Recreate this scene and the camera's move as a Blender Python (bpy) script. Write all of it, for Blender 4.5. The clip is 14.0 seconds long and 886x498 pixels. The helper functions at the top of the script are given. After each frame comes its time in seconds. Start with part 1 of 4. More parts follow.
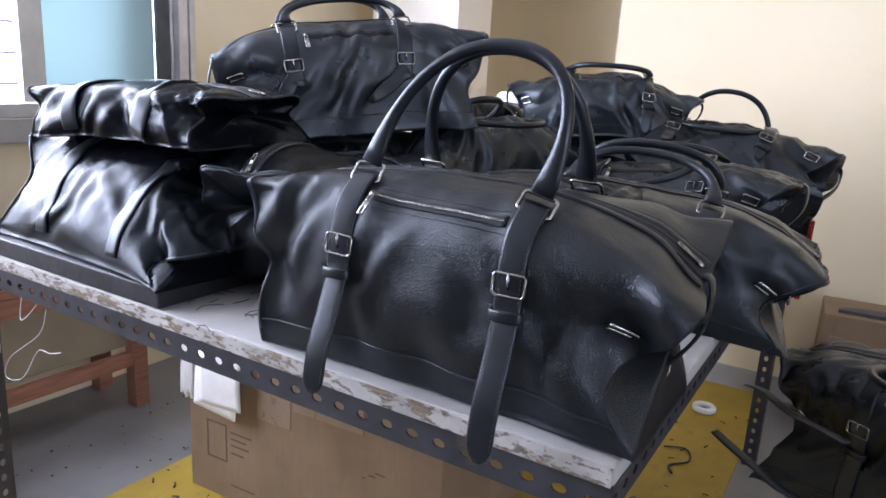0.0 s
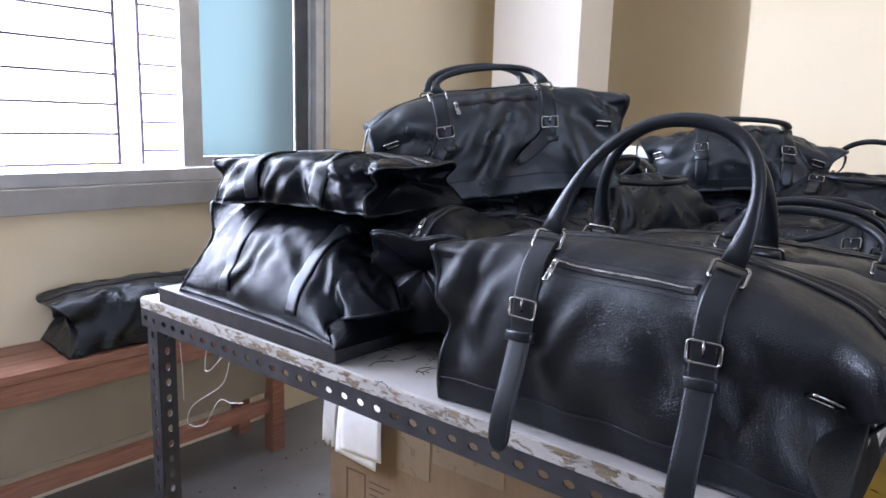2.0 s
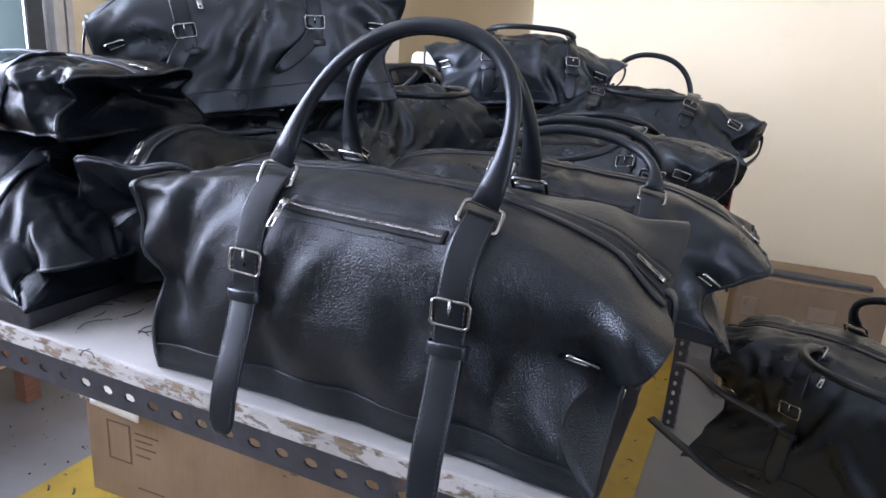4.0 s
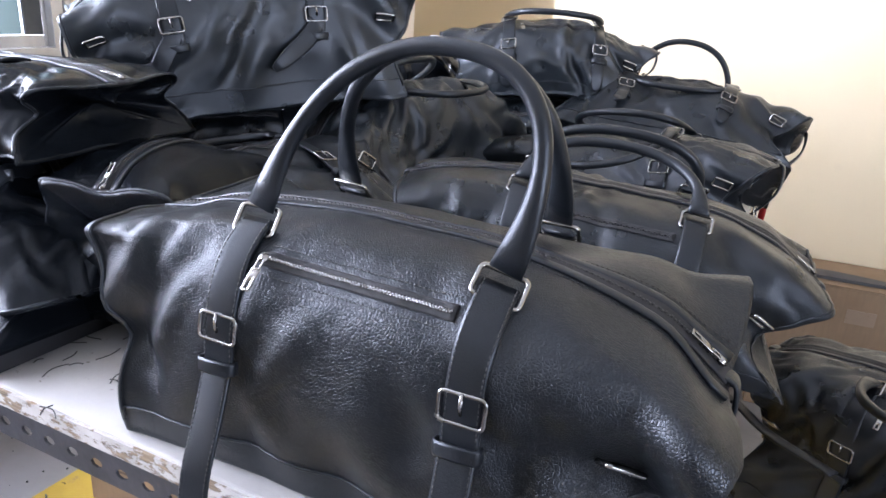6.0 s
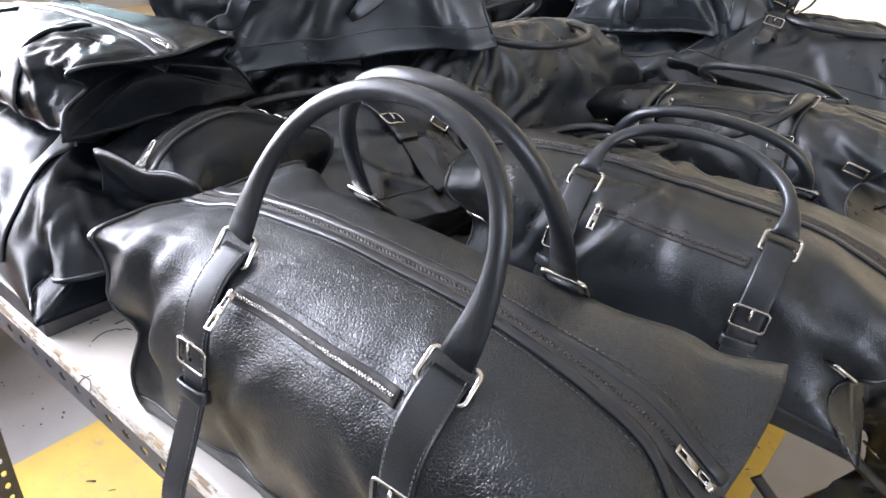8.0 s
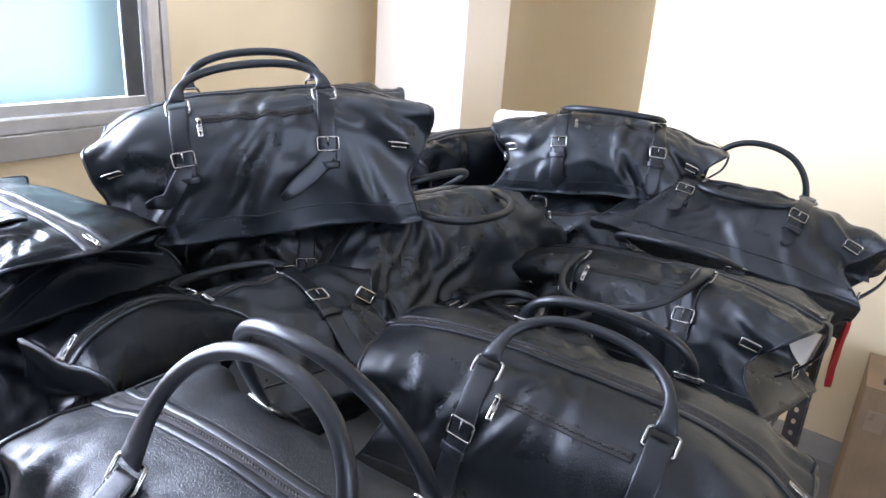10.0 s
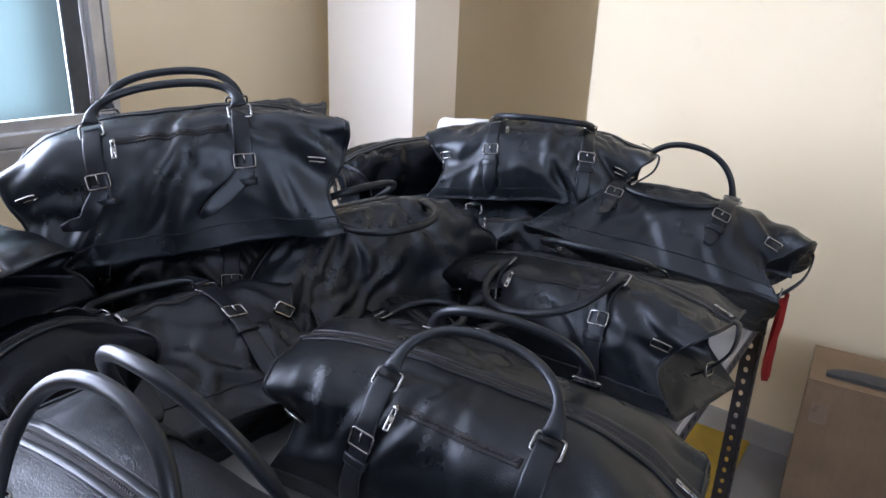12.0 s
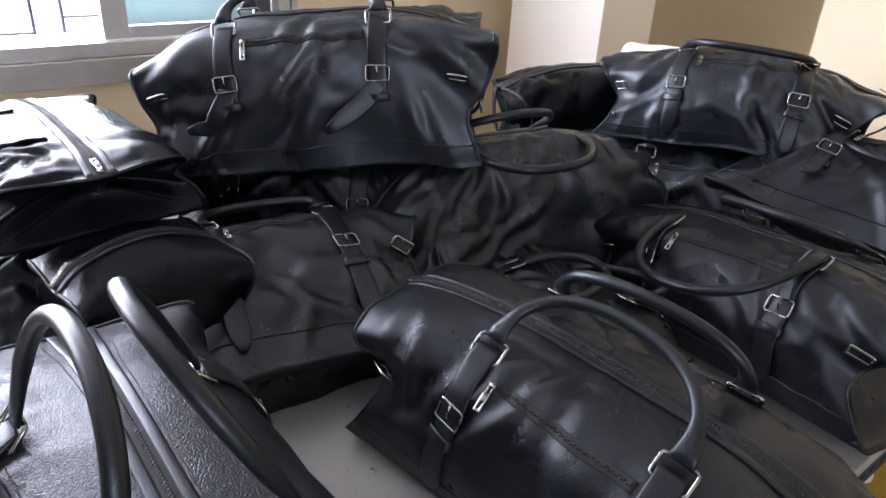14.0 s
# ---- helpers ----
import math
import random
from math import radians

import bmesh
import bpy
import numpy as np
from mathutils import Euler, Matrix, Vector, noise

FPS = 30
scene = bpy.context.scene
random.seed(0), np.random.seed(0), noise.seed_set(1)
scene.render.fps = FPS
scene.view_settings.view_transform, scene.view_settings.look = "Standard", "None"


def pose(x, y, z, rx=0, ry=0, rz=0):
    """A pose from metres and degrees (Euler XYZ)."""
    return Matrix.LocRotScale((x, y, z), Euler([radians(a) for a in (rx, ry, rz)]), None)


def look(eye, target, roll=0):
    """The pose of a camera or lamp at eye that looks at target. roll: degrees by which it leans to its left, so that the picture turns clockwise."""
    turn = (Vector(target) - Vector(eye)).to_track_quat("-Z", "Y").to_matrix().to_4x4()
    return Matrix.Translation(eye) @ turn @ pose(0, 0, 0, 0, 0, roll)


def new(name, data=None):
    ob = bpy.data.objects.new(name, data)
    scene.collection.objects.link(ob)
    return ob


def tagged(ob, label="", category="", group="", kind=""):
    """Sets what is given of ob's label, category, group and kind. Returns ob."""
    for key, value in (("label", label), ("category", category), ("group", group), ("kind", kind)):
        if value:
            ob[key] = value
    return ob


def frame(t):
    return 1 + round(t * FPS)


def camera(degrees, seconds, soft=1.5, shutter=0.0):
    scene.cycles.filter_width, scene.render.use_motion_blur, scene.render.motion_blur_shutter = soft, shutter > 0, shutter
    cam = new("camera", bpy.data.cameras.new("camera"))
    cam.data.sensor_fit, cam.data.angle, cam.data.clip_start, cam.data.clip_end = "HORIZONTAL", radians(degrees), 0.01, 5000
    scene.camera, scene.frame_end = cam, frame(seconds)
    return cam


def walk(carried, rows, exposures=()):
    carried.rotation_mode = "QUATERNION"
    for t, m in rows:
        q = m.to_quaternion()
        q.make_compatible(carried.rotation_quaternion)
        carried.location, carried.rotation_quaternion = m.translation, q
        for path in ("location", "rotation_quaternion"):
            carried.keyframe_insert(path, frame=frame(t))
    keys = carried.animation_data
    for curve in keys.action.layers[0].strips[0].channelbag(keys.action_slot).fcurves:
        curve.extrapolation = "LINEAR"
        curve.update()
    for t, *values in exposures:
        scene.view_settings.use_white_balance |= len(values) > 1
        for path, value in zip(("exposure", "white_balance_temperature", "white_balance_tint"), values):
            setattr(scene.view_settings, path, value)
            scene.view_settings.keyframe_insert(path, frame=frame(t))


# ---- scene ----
cam = camera(64.7, 14.0, soft=1.6)
# seconds, eye, target, roll
PATH = [
    (0, (0.582, 0.546, 1.258), (-0.431, 2.204, 0.784), 3.4),
    (0.5, (0.552, 0.503, 1.254), (-0.402, 2.2, 0.797), 4.0),
    (1, (0.529, 0.477, 1.259), (-0.481, 2.144, 0.813), 3.9),
    (1.5, (0.513, 0.46, 1.267), (-0.579, 2.075, 0.818), 3.5),
    (2, (0.513, 0.447, 1.286), (-0.742, 1.963, 0.932), 1.7),
    (2.5, (0.55, 0.477, 1.292), (-0.576, 2.095, 0.956), 1.0),
    (3, (0.573, 0.516, 1.28), (-0.384, 2.23, 0.895), 2.9),
    (3.5, (0.539, 0.584, 1.284), (-0.234, 2.352, 0.761), 4.2),
    (6, (0.438, 0.784, 1.335), (-0.362, 2.49, 0.665), 3.8),
    (6.5, (0.436, 0.81, 1.333), (-0.336, 2.522, 0.645), 3.9),
    (7, (0.452, 0.896, 1.342), (-0.486, 2.506, 0.614), 3.2),
    (7.5, (0.503, 0.948, 1.397), (-0.524, 2.431, 0.534), 3.4),
    (8, (0.495, 0.957, 1.438), (-0.587, 2.335, 0.472), 3.0),
    (8.5, (0.505, 0.976, 1.478), (-0.536, 2.373, 0.496), 3.7),
    (9, (0.535, 0.973, 1.543), (-0.582, 2.416, 0.725), 3.4),
    (11.5, (0.609, 1.057, 1.589), (-0.463, 2.617, 0.943), 3.3),
    (12, (0.668, 1.064, 1.6), (-0.409, 2.605, 0.919), 2.5),
    (12.5, (0.586, 1.109, 1.592), (-0.485, 2.658, 0.92), 2.8),
    (13, (0.58, 1.176, 1.582), (-0.59, 2.631, 0.866), 5.1),
    (13.5, (0.633, 1.217, 1.577), (-0.77, 2.431, 0.829), 5.1),
    (14, (0.605, 1.249, 1.554), (-0.777, 2.39, 0.667), 3.2),
]

EXPOSURES = [(0.0, -0.1, 5750.0, 24.0), (1.4, -0.06, 5750.0, 24.0), (2.0, -0.22, 5750.0, 24.0), (3.0, -0.42, 5700.0, 24.0), (3.7, -0.1, 5700.0, 24.0), (6.0, 0.6, 5850.0, 24.0), (7.5, 0.83, 6300.0, 28.0), (8.1, 1.05, 6450.0, 20.0), (8.5, 1.05, 6150.0, 18.0),
             (9.0, 1.12, 5950.0, 20.0), (11.4, -0.15, 5700.0, 23.0), (13.0, -0.12, 5750.0, 23.0), (14.0, -0.1, 6150.0, 25.0)]
walk(cam, [(t, look(eye, target, roll)) for t, eye, target, roll in PATH], EXPOSURES)

# ---- light: daylight from the long window and from an unseen, added side window ----
world = bpy.data.worlds.new("sky")
scene.world = world
world.use_nodes = True
sky = world.node_tree.nodes.new("ShaderNodeTexSky")
sky.sky_type, sky.sun_disc = "NISHITA", False
sky.sun_elevation, sky.sun_rotation = radians(48), radians(250)
world.node_tree.nodes["Background"].inputs["Strength"].default_value = 0.12
world.node_tree.links.new(sky.outputs[0], world.node_tree.nodes["Background"].inputs["Color"])


def area_lamp(name, eye, target, wide, high, watts, colour):
    data = bpy.data.lights.new(name, "AREA")
    data.shape, data.size, data.size_y, data.energy, data.color = "RECTANGLE", wide, high, watts, colour
    ob = new(name, data)
    ob.matrix_world = look(eye, target)
    return ob


# the sky's light in the window's opening
area_lamp("window_daylight", (-2.16, 0.94, 1.8), (0.0, 0.94, 1.65), 2.9, 1.4, 240.0, (0.86, 0.94, 1.0))
# lamp of the unseen side window, added for bluish light from the right
area_lamp("added_side_window_daylight", (4.84, -0.9, 1.68), (0.0, -0.9, 1.6), 2.9, 1.35, 122.0, (0.82, 0.92, 1.0))

# ---- materials ----
class Nodes:
    """A node tree under construction."""

    def __init__(self, name):
        self.mat = bpy.data.materials.new(name)
        self.mat.use_nodes = True
        self.tree = self.mat.node_tree
        self.bsdf = self.tree.nodes["Principled BSDF"]
        self.coord = self.tree.nodes.new("ShaderNodeTexCoord").outputs["Object"]

    def add(self, kind, **values):
        node = self.tree.nodes.new(kind)
        for key, value in values.items():
            node.inputs[key.replace("_", " ")].default_value = value
        return node

    def link(self, a, b):
        self.tree.links.new(a, b)

    def noise(self, scale, detail=3.0, rough=0.55, vector=None):
        node = self.add("ShaderNodeTexNoise", Scale=scale, Detail=detail, Roughness=rough)
        self.link(vector or self.coord, node.inputs["Vector"])
        return node.outputs["Fac"]

    def ramp(self, fac, stops):
        node = self.tree.nodes.new("ShaderNodeValToRGB")
        el = node.color_ramp.elements
        while len(el) < len(stops):
            el.new(0.5)
        for e, (p, c) in zip(el, stops):
            e.position, e.color = p, (*c, 1.0) if not isinstance(c, float) else (c, c, c, 1.0)
        self.link(fac, node.inputs["Fac"])
        return node.outputs["Color"]

    def mix(self, fac, a, b, blend="MIX"):
        node = self.tree.nodes.new("ShaderNodeMix")
        node.data_type, node.blend_type = "RGBA", blend
        for k, v in ((0, fac), (6, a), (7, b)):
            if isinstance(v, (int, float)):
                node.inputs[k].default_value = v
            elif isinstance(v, tuple):
                node.inputs[k].default_value = (*v, 1.0)
            else:
                self.link(v, node.inputs[k])
        return node.outputs[2]

    def scaled(self, sx, sy, sz):
        node = self.tree.nodes.new("ShaderNodeMapping")
        node.inputs["Scale"].default_value = (sx, sy, sz)
        self.link(self.coord, node.inputs["Vector"])
        return node.outputs["Vector"]

    def bump(self, height, distance, strength=1.0, chain=None):
        node = self.add("ShaderNodeBump", Strength=strength, Distance=distance)
        self.link(height, node.inputs["Height"])
        if chain:
            self.link(chain, node.inputs["Normal"])
        self.link(node.outputs["Normal"], self.bsdf.inputs["Normal"])
        return node.outputs["Normal"]

    def set(self, **values):
        for key, value in values.items():
            socket = self.bsdf.inputs[key.replace("_", " ")]
            if isinstance(value, tuple):
                socket.default_value = (*value, 1.0)
            elif isinstance(value, (int, float)):
                socket.default_value = value
            else:
                self.link(value, socket)
        return self


def leather(name, low, high, rough, grain, crease, spec=0.5):
    n = Nodes(name)
    cloud = n.noise(7.0, 4.0)
    n.set(Base_Color=n.ramp(cloud, [(0.35, low), (0.7, high)]))
    n.set(Roughness=n.ramp(n.noise(16.0, 4.0), [(0.3, rough - 0.03), (0.75, rough + 0.05)]))
    n.bsdf.inputs["Specular IOR Level"].default_value = spec
    # blue tint puts the daylight's cool sheen into the leather's own reflections
    n.bsdf.inputs["Specular Tint"].default_value = (0.86, 0.92, 1.0, 1.0)
    wide = n.bump(n.noise(26.0, 2.0, 0.5), 0.004 * crease, 0.9)
    cells = n.tree.nodes.new("ShaderNodeTexVoronoi")
    cells.feature = "DISTANCE_TO_EDGE"
    cells.inputs["Scale"].default_value = 340.0
    warp = n.add("ShaderNodeTexNoise", Scale=60.0, Detail=2.0)
    n.link(n.coord, warp.inputs["Vector"])
    bent = n.tree.nodes.new("ShaderNodeVectorMath")
    bent.operation = "MULTIPLY_ADD"
    bent.inputs[1].default_value = (0.006, 0.006, 0.006)
    n.link(warp.outputs["Color"], bent.inputs[0])
    n.link(n.coord, bent.inputs[2])
    n.link(bent.outputs[0], cells.inputs["Vector"])
    pebble = n.ramp(cells.outputs["Distance"], [(0.0, 0.0), (0.16, 0.8), (0.45, 1.0)])
    n.bump(pebble, 0.00055 * grain, 0.9, wide)
    return n.mat


def plain(name, low, high, rough, scale=6.0, metallic=0.0, relief=0.0, fine=60.0):
    n = Nodes(name)
    n.set(Base_Color=n.ramp(n.noise(scale, 5.0), [(0.3, low), (0.72, high)]), Metallic=metallic)
    n.set(Roughness=n.ramp(n.noise(scale * 3, 4.0), [(0.3, rough - 0.05), (0.7, rough + 0.08)]))
    if relief:
        n.bump(n.noise(fine, 4.0), relief)
    return n.mat


BLACK_LEATHER = leather("pebbled_black_leather", (0.004, 0.0052, 0.0068), (0.008, 0.0098, 0.0122), 0.33, 0.55, 0.1, 0.42)
DEEP_LEATHER = leather("deep_black_leather", (0.0035, 0.0047, 0.006), (0.007, 0.0093, 0.0118), 0.29, 0.42, 0.15, 0.45)
SOFT_LEATHER = leather("soft_black_leather", (0.0085, 0.0112, 0.014), (0.0165, 0.0205, 0.0245), 0.29, 0.32, 0.25, 0.55)
GLOSS_LEATHER = leather("polished_black_leather", (0.0025, 0.0033, 0.0045), (0.006, 0.0075, 0.01), 0.2, 0.2, 0.12, 0.13)
STRAP_LEATHER = leather("smooth_strap_leather", (0.0055, 0.0068, 0.0085), (0.0115, 0.0135, 0.0165), 0.34, 0.14, 0.1, 0.42)
ZIP_TAPE = plain("black_zip_tape", (0.008, 0.008, 0.009), (0.016, 0.016, 0.018), 0.8, 60.0)
THREAD = plain("grey_black_thread", (0.025, 0.025, 0.026), (0.05, 0.048, 0.046), 0.6, 80.0)
NICKEL = plain("gunmetal_nickel", (0.2, 0.197, 0.195), (0.34, 0.335, 0.33), 0.22, 40.0, 1.0)
DARK_METAL = plain("dark_zip_metal", (0.022, 0.022, 0.023), (0.045, 0.045, 0.046), 0.5, 40.0, 0.6)
BRIGHT_NICKEL = plain("bright_nickel", (0.24, 0.236, 0.228), (0.38, 0.374, 0.36), 0.2, 40.0, 1.0)


def wall_paint():
    n = Nodes("cream_wall_paint")
    base = n.ramp(n.noise(1.3, 4.0), [(0.3, (0.76, 0.64, 0.43)), (0.75, (0.82, 0.71, 0.5))])
    spots = n.ramp(n.noise(9.0, 6.0, 0.7), [(0.62, 0.0), (0.8, 0.25)])
    n.set(Base_Color=n.mix(spots, base, (0.6, 0.5, 0.36)), Roughness=0.6)
    n.bump(n.noise(90.0, 3.0), 0.0006)
    return n.mat


def pillar_paint():
    n = Nodes("white_pillar_paint")
    # warm white, lifted above the wall's cream to make up for missing light
    n.set(Base_Color=n.ramp(n.noise(2.0, 4.0), [(0.3, (0.9, 0.82, 0.7)), (0.75, (0.93, 0.86, 0.75))]), Roughness=0.55)
    n.bump(n.noise(90.0, 3.0), 0.0006)
    return n.mat


def table_paint():
    n = Nodes("worn_white_tabletop")
    base = n.ramp(n.noise(5.0, 5.0), [(0.3, (0.33, 0.32, 0.31)), (0.7, (0.45, 0.44, 0.42))])
    smear = n.ramp(n.noise(14.0, 6.0, 0.7), [(0.55, 0.0), (0.72, 0.5)])
    chips = n.ramp(n.noise(38.0, 4.0, 0.65), [(0.66, 0.0), (0.7, 1.0)])
    dirty = n.mix(smear, base, (0.42, 0.38, 0.32))
    n.set(Base_Color=n.mix(chips, dirty, (0.13, 0.1, 0.075)), Roughness=0.45)
    n.bump(n.noise(50.0, 4.0), 0.001)
    return n.mat


def edge_paint():
    n = Nodes("chipped_plywood_edge")
    base = n.ramp(n.noise(20.0, 5.0), [(0.3, (0.36, 0.34, 0.31)), (0.7, (0.48, 0.46, 0.43))])
    chips = n.ramp(n.noise(30.0, 5.0, 0.7, n.scaled(1.0, 1.0, 2.5)), [(0.49, 0.0), (0.55, 1.0)])
    bare = n.ramp(n.noise(60.0, 3.0, 0.6, n.scaled(0.2, 0.2, 4.0)), [(0.3, (0.1, 0.075, 0.05)), (0.7, (0.3, 0.23, 0.15))])
    n.set(Base_Color=n.mix(chips, base, bare), Roughness=0.7)
    n.bump(chips, 0.002)
    return n.mat


def steel_paint():
    n = Nodes("grey_painted_angle_iron")
    base = n.ramp(n.noise(18.0, 5.0), [(0.3, (0.028, 0.028, 0.032)), (0.7, (0.055, 0.055, 0.062))])
    rust = n.ramp(n.noise(30.0, 6.0, 0.7), [(0.6, 0.0), (0.7, 0.8)])
    n.set(Base_Color=n.mix(rust, base, (0.1, 0.06, 0.04)), Roughness=0.5, Metallic=0.25)
    n.bump(n.noise(80.0, 4.0), 0.0006)
    return n.mat


def wood(name, low, high, rough=0.5, along=(1.0, 12.0, 12.0)):
    n = Nodes(name)
    grain = n.noise(9.0, 6.0, 0.6, n.scaled(*along))
    wear = n.ramp(n.noise(4.0, 5.0), [(0.5, 0.0), (0.8, 0.35)])
    n.set(Base_Color=n.mix(wear, n.ramp(grain, [(0.3, low), (0.7, high)]), (0.2, 0.16, 0.13)), Roughness=rough)
    n.bump(grain, 0.0012)
    return n.mat


def cardboard():
    n = Nodes("brown_cardboard")
    base = n.ramp(n.noise(6.0, 5.0), [(0.3, (0.2, 0.135, 0.08)), (0.7, (0.26, 0.18, 0.11))])
    fibre = n.ramp(n.noise(120.0, 2.0, 0.5, n.scaled(1.0, 1.0, 0.1)), [(0.4, 0.0), (0.7, 0.2)])
    n.set(Base_Color=n.mix(fibre, base, (0.15, 0.105, 0.07)), Roughness=0.8)
    n.bump(n.noise(12.0, 3.0), 0.003)
    return n.mat


def floor_mat():
    n = Nodes("grey_stone_tiles")
    base = n.ramp(n.noise(3.0, 6.0), [(0.3, (0.15, 0.145, 0.145)), (0.7, (0.21, 0.205, 0.205))])
    fleck = n.ramp(n.noise(45.0, 3.0, 0.6), [(0.66, 0.0), (0.7, 0.7)])
    n.set(Base_Color=n.mix(fleck, base, (0.16, 0.15, 0.14)), Roughness=0.35)
    n.bump(n.noise(30.0, 3.0), 0.0006)
    return n.mat


def yellow_sheet():
    n = Nodes("scuffed_yellow_sheet")
    base = n.ramp(n.noise(5.0, 5.0), [(0.3, (0.29, 0.185, 0.012)), (0.7, (0.4, 0.265, 0.02))])
    scuff = n.ramp(n.noise(16.0, 6.0, 0.72), [(0.56, 0.0), (0.68, 0.75)])
    n.set(Base_Color=n.mix(scuff, base, (0.2, 0.13, 0.06)), Roughness=0.5)
    n.bump(n.noise(40.0, 4.0), 0.001)
    return n.mat


WALL, TABLETOP, EDGE, STEEL, CARD, FLOOR, YELLOW = wall_paint(), table_paint(), edge_paint(), steel_paint(), cardboard(), floor_mat(), yellow_sheet()
RED_WOOD = wood("reddish_brown_bench_wood", (0.2, 0.085, 0.05), (0.34, 0.16, 0.1), 0.45, (12.0, 1.0, 12.0))
BENCH_PANEL = plain("dull_olive_bench_panel", (0.2, 0.165, 0.11), (0.28, 0.235, 0.16), 0.55, 3.0)
BLACK_BOARD = plain("scratched_black_board", (0.012, 0.012, 0.014), (0.03, 0.03, 0.033), 0.45, 25.0, 0.0, 0.0008)
CEILING = plain("white_ceiling_paint", (0.76, 0.74, 0.7), (0.82, 0.8, 0.76), 0.7, 2.0)
ALUMINIUM = plain("dull_aluminium", (0.5, 0.5, 0.5), (0.62, 0.62, 0.61), 0.4, 12.0, 0.6)
GREY_STRIP = plain("dark_rubber_gasket", (0.05, 0.055, 0.06), (0.08, 0.085, 0.09), 0.6, 12.0)
GRILLE = plain("purple_brown_grille_paint", (0.1, 0.07, 0.12), (0.16, 0.12, 0.17), 0.5, 20.0)
SKIRTING = plain("grey_skirting_tile", (0.3, 0.29, 0.27), (0.4, 0.39, 0.37), 0.4, 6.0)
RED_CLOTH = plain("red_cloth", (0.3, 0.012, 0.012), (0.42, 0.025, 0.02), 0.85, 15.0, 0.0, 0.003)
PAPER = plain("white_paper", (0.7, 0.69, 0.67), (0.8, 0.79, 0.77), 0.7, 20.0)
TAPE = plain("pale_packing_tape", (0.22, 0.165, 0.115), (0.27, 0.2, 0.14), 0.3, 12.0)
PRINT = plain("faded_print", (0.09, 0.06, 0.04), (0.12, 0.08, 0.055), 0.8, 30.0)
WIRE = plain("pale_wire", (0.35, 0.33, 0.3), (0.5, 0.48, 0.45), 0.5, 30.0)
SLATE = plain("dark_grey_foam", (0.05, 0.052, 0.056), (0.08, 0.082, 0.086), 0.7, 12.0)
DARK_PLASTIC = plain("black_rubber", (0.015, 0.015, 0.015), (0.03, 0.03, 0.03), 0.5, 12.0)


def tinted_glass():
    n = Nodes("blue_tinted_frosted_glass")
    n.set(Base_Color=(0.03, 0.045, 0.044), Roughness=0.5, Transmission_Weight=0.95, IOR=1.45)
    n.bump(n.noise(40.0, 2.0), 0.0005)
    return n.mat


def outside_glow():
    n = Nodes("overcast_daylight")
    n.set(Base_Color=(0.8, 0.8, 0.8), Emission_Color=(0.94, 0.97, 1.0), Emission_Strength=5.0)
    return n.mat


GLASS, OUTSIDE = tinted_glass(), outside_glow()
PILLAR_PAINT = pillar_paint()
TEAL_WRAP = plain("teal_plastic_wrap", (0.02, 0.16, 0.14), (0.05, 0.26, 0.22), 0.3, 30.0)

# ---- mesh tools ----
def part(name, bm, material, parent=None, label="", smooth=True):
    mesh = bpy.data.meshes.new(name)
    bmesh.ops.recalc_face_normals(bm, faces=bm.faces)
    for f in bm.faces:
        f.smooth = smooth
    bm.to_mesh(mesh)
    bm.free()
    mesh.materials.append(material)
    ob = new(name, mesh)
    ob.parent = parent
    return tagged(ob, label=label)


def thing(name, m, label, category, group="", kind=""):
    ob = new(name)
    ob.matrix_world = m
    return tagged(ob, label, category, group, kind)


def box(bm, x0, x1, y0, y1, z0, z1, bevel=0.0):
    made = bmesh.ops.create_cube(bm, size=1.0, matrix=Matrix.Translation(((x0 + x1) / 2, (y0 + y1) / 2, (z0 + z1) / 2)) @ Matrix.Diagonal((x1 - x0, y1 - y0, z1 - z0, 1)))
    if bevel:
        edges = {e for v in made["verts"] for e in v.link_edges}
        bmesh.ops.bevel(bm, geom=list(edges), offset=bevel, segments=2, profile=0.6, affect="EDGES")
    return bm


def block(name, x0, x1, y0, y1, z0, z1, material, parent=None, label="", bevel=0.0):
    return part(name, box(bmesh.new(), x0, x1, y0, y1, z0, z1, bevel), material, parent, label, smooth=False)


def sweep(bm, pts, ups, wide, thick, n=8, closed=False, square=2.0):
    """A bar along pts, flat side towards ups; wide and thick are half sizes, numbers or one for each point. square: 2 round, higher boxier."""
    count = len(pts)
    rings = []
    for i, p in enumerate(pts):
        a, b = pts[(i - 1) % count if closed else max(i - 1, 0)], pts[(i + 1) % count if closed else min(i + 1, count - 1)]
        ahead = (Vector(b) - Vector(a)).normalized()
        up = Vector(ups[i] if isinstance(ups, list) else ups)
        side = ahead.cross(up)
        side = side.normalized() if side.length > 1e-6 else ahead.orthogonal().normalized()
        up = side.cross(ahead)
        w, h = (s[i] if isinstance(s, (list, tuple)) else s for s in (wide, thick))
        ring = []
        for k in range(n):
            c, s = math.cos(2 * math.pi * (k + 0.5) / n), math.sin(2 * math.pi * (k + 0.5) / n)
            c, s = math.copysign(abs(c) ** (2 / square), c), math.copysign(abs(s) ** (2 / square), s)
            ring.append(bm.verts.new(Vector(p) + side * (w * c) + up * (h * s)))
        rings.append(ring)
    for i in range(count if closed else count - 1):
        a, b = rings[i], rings[(i + 1) % count]
        for k in range(n):
            bm.faces.new((a[k], a[(k + 1) % n], b[(k + 1) % n], b[k]))
    if not closed:
        bm.faces.new(rings[0][::-1])
        bm.faces.new(rings[-1])
    return bm


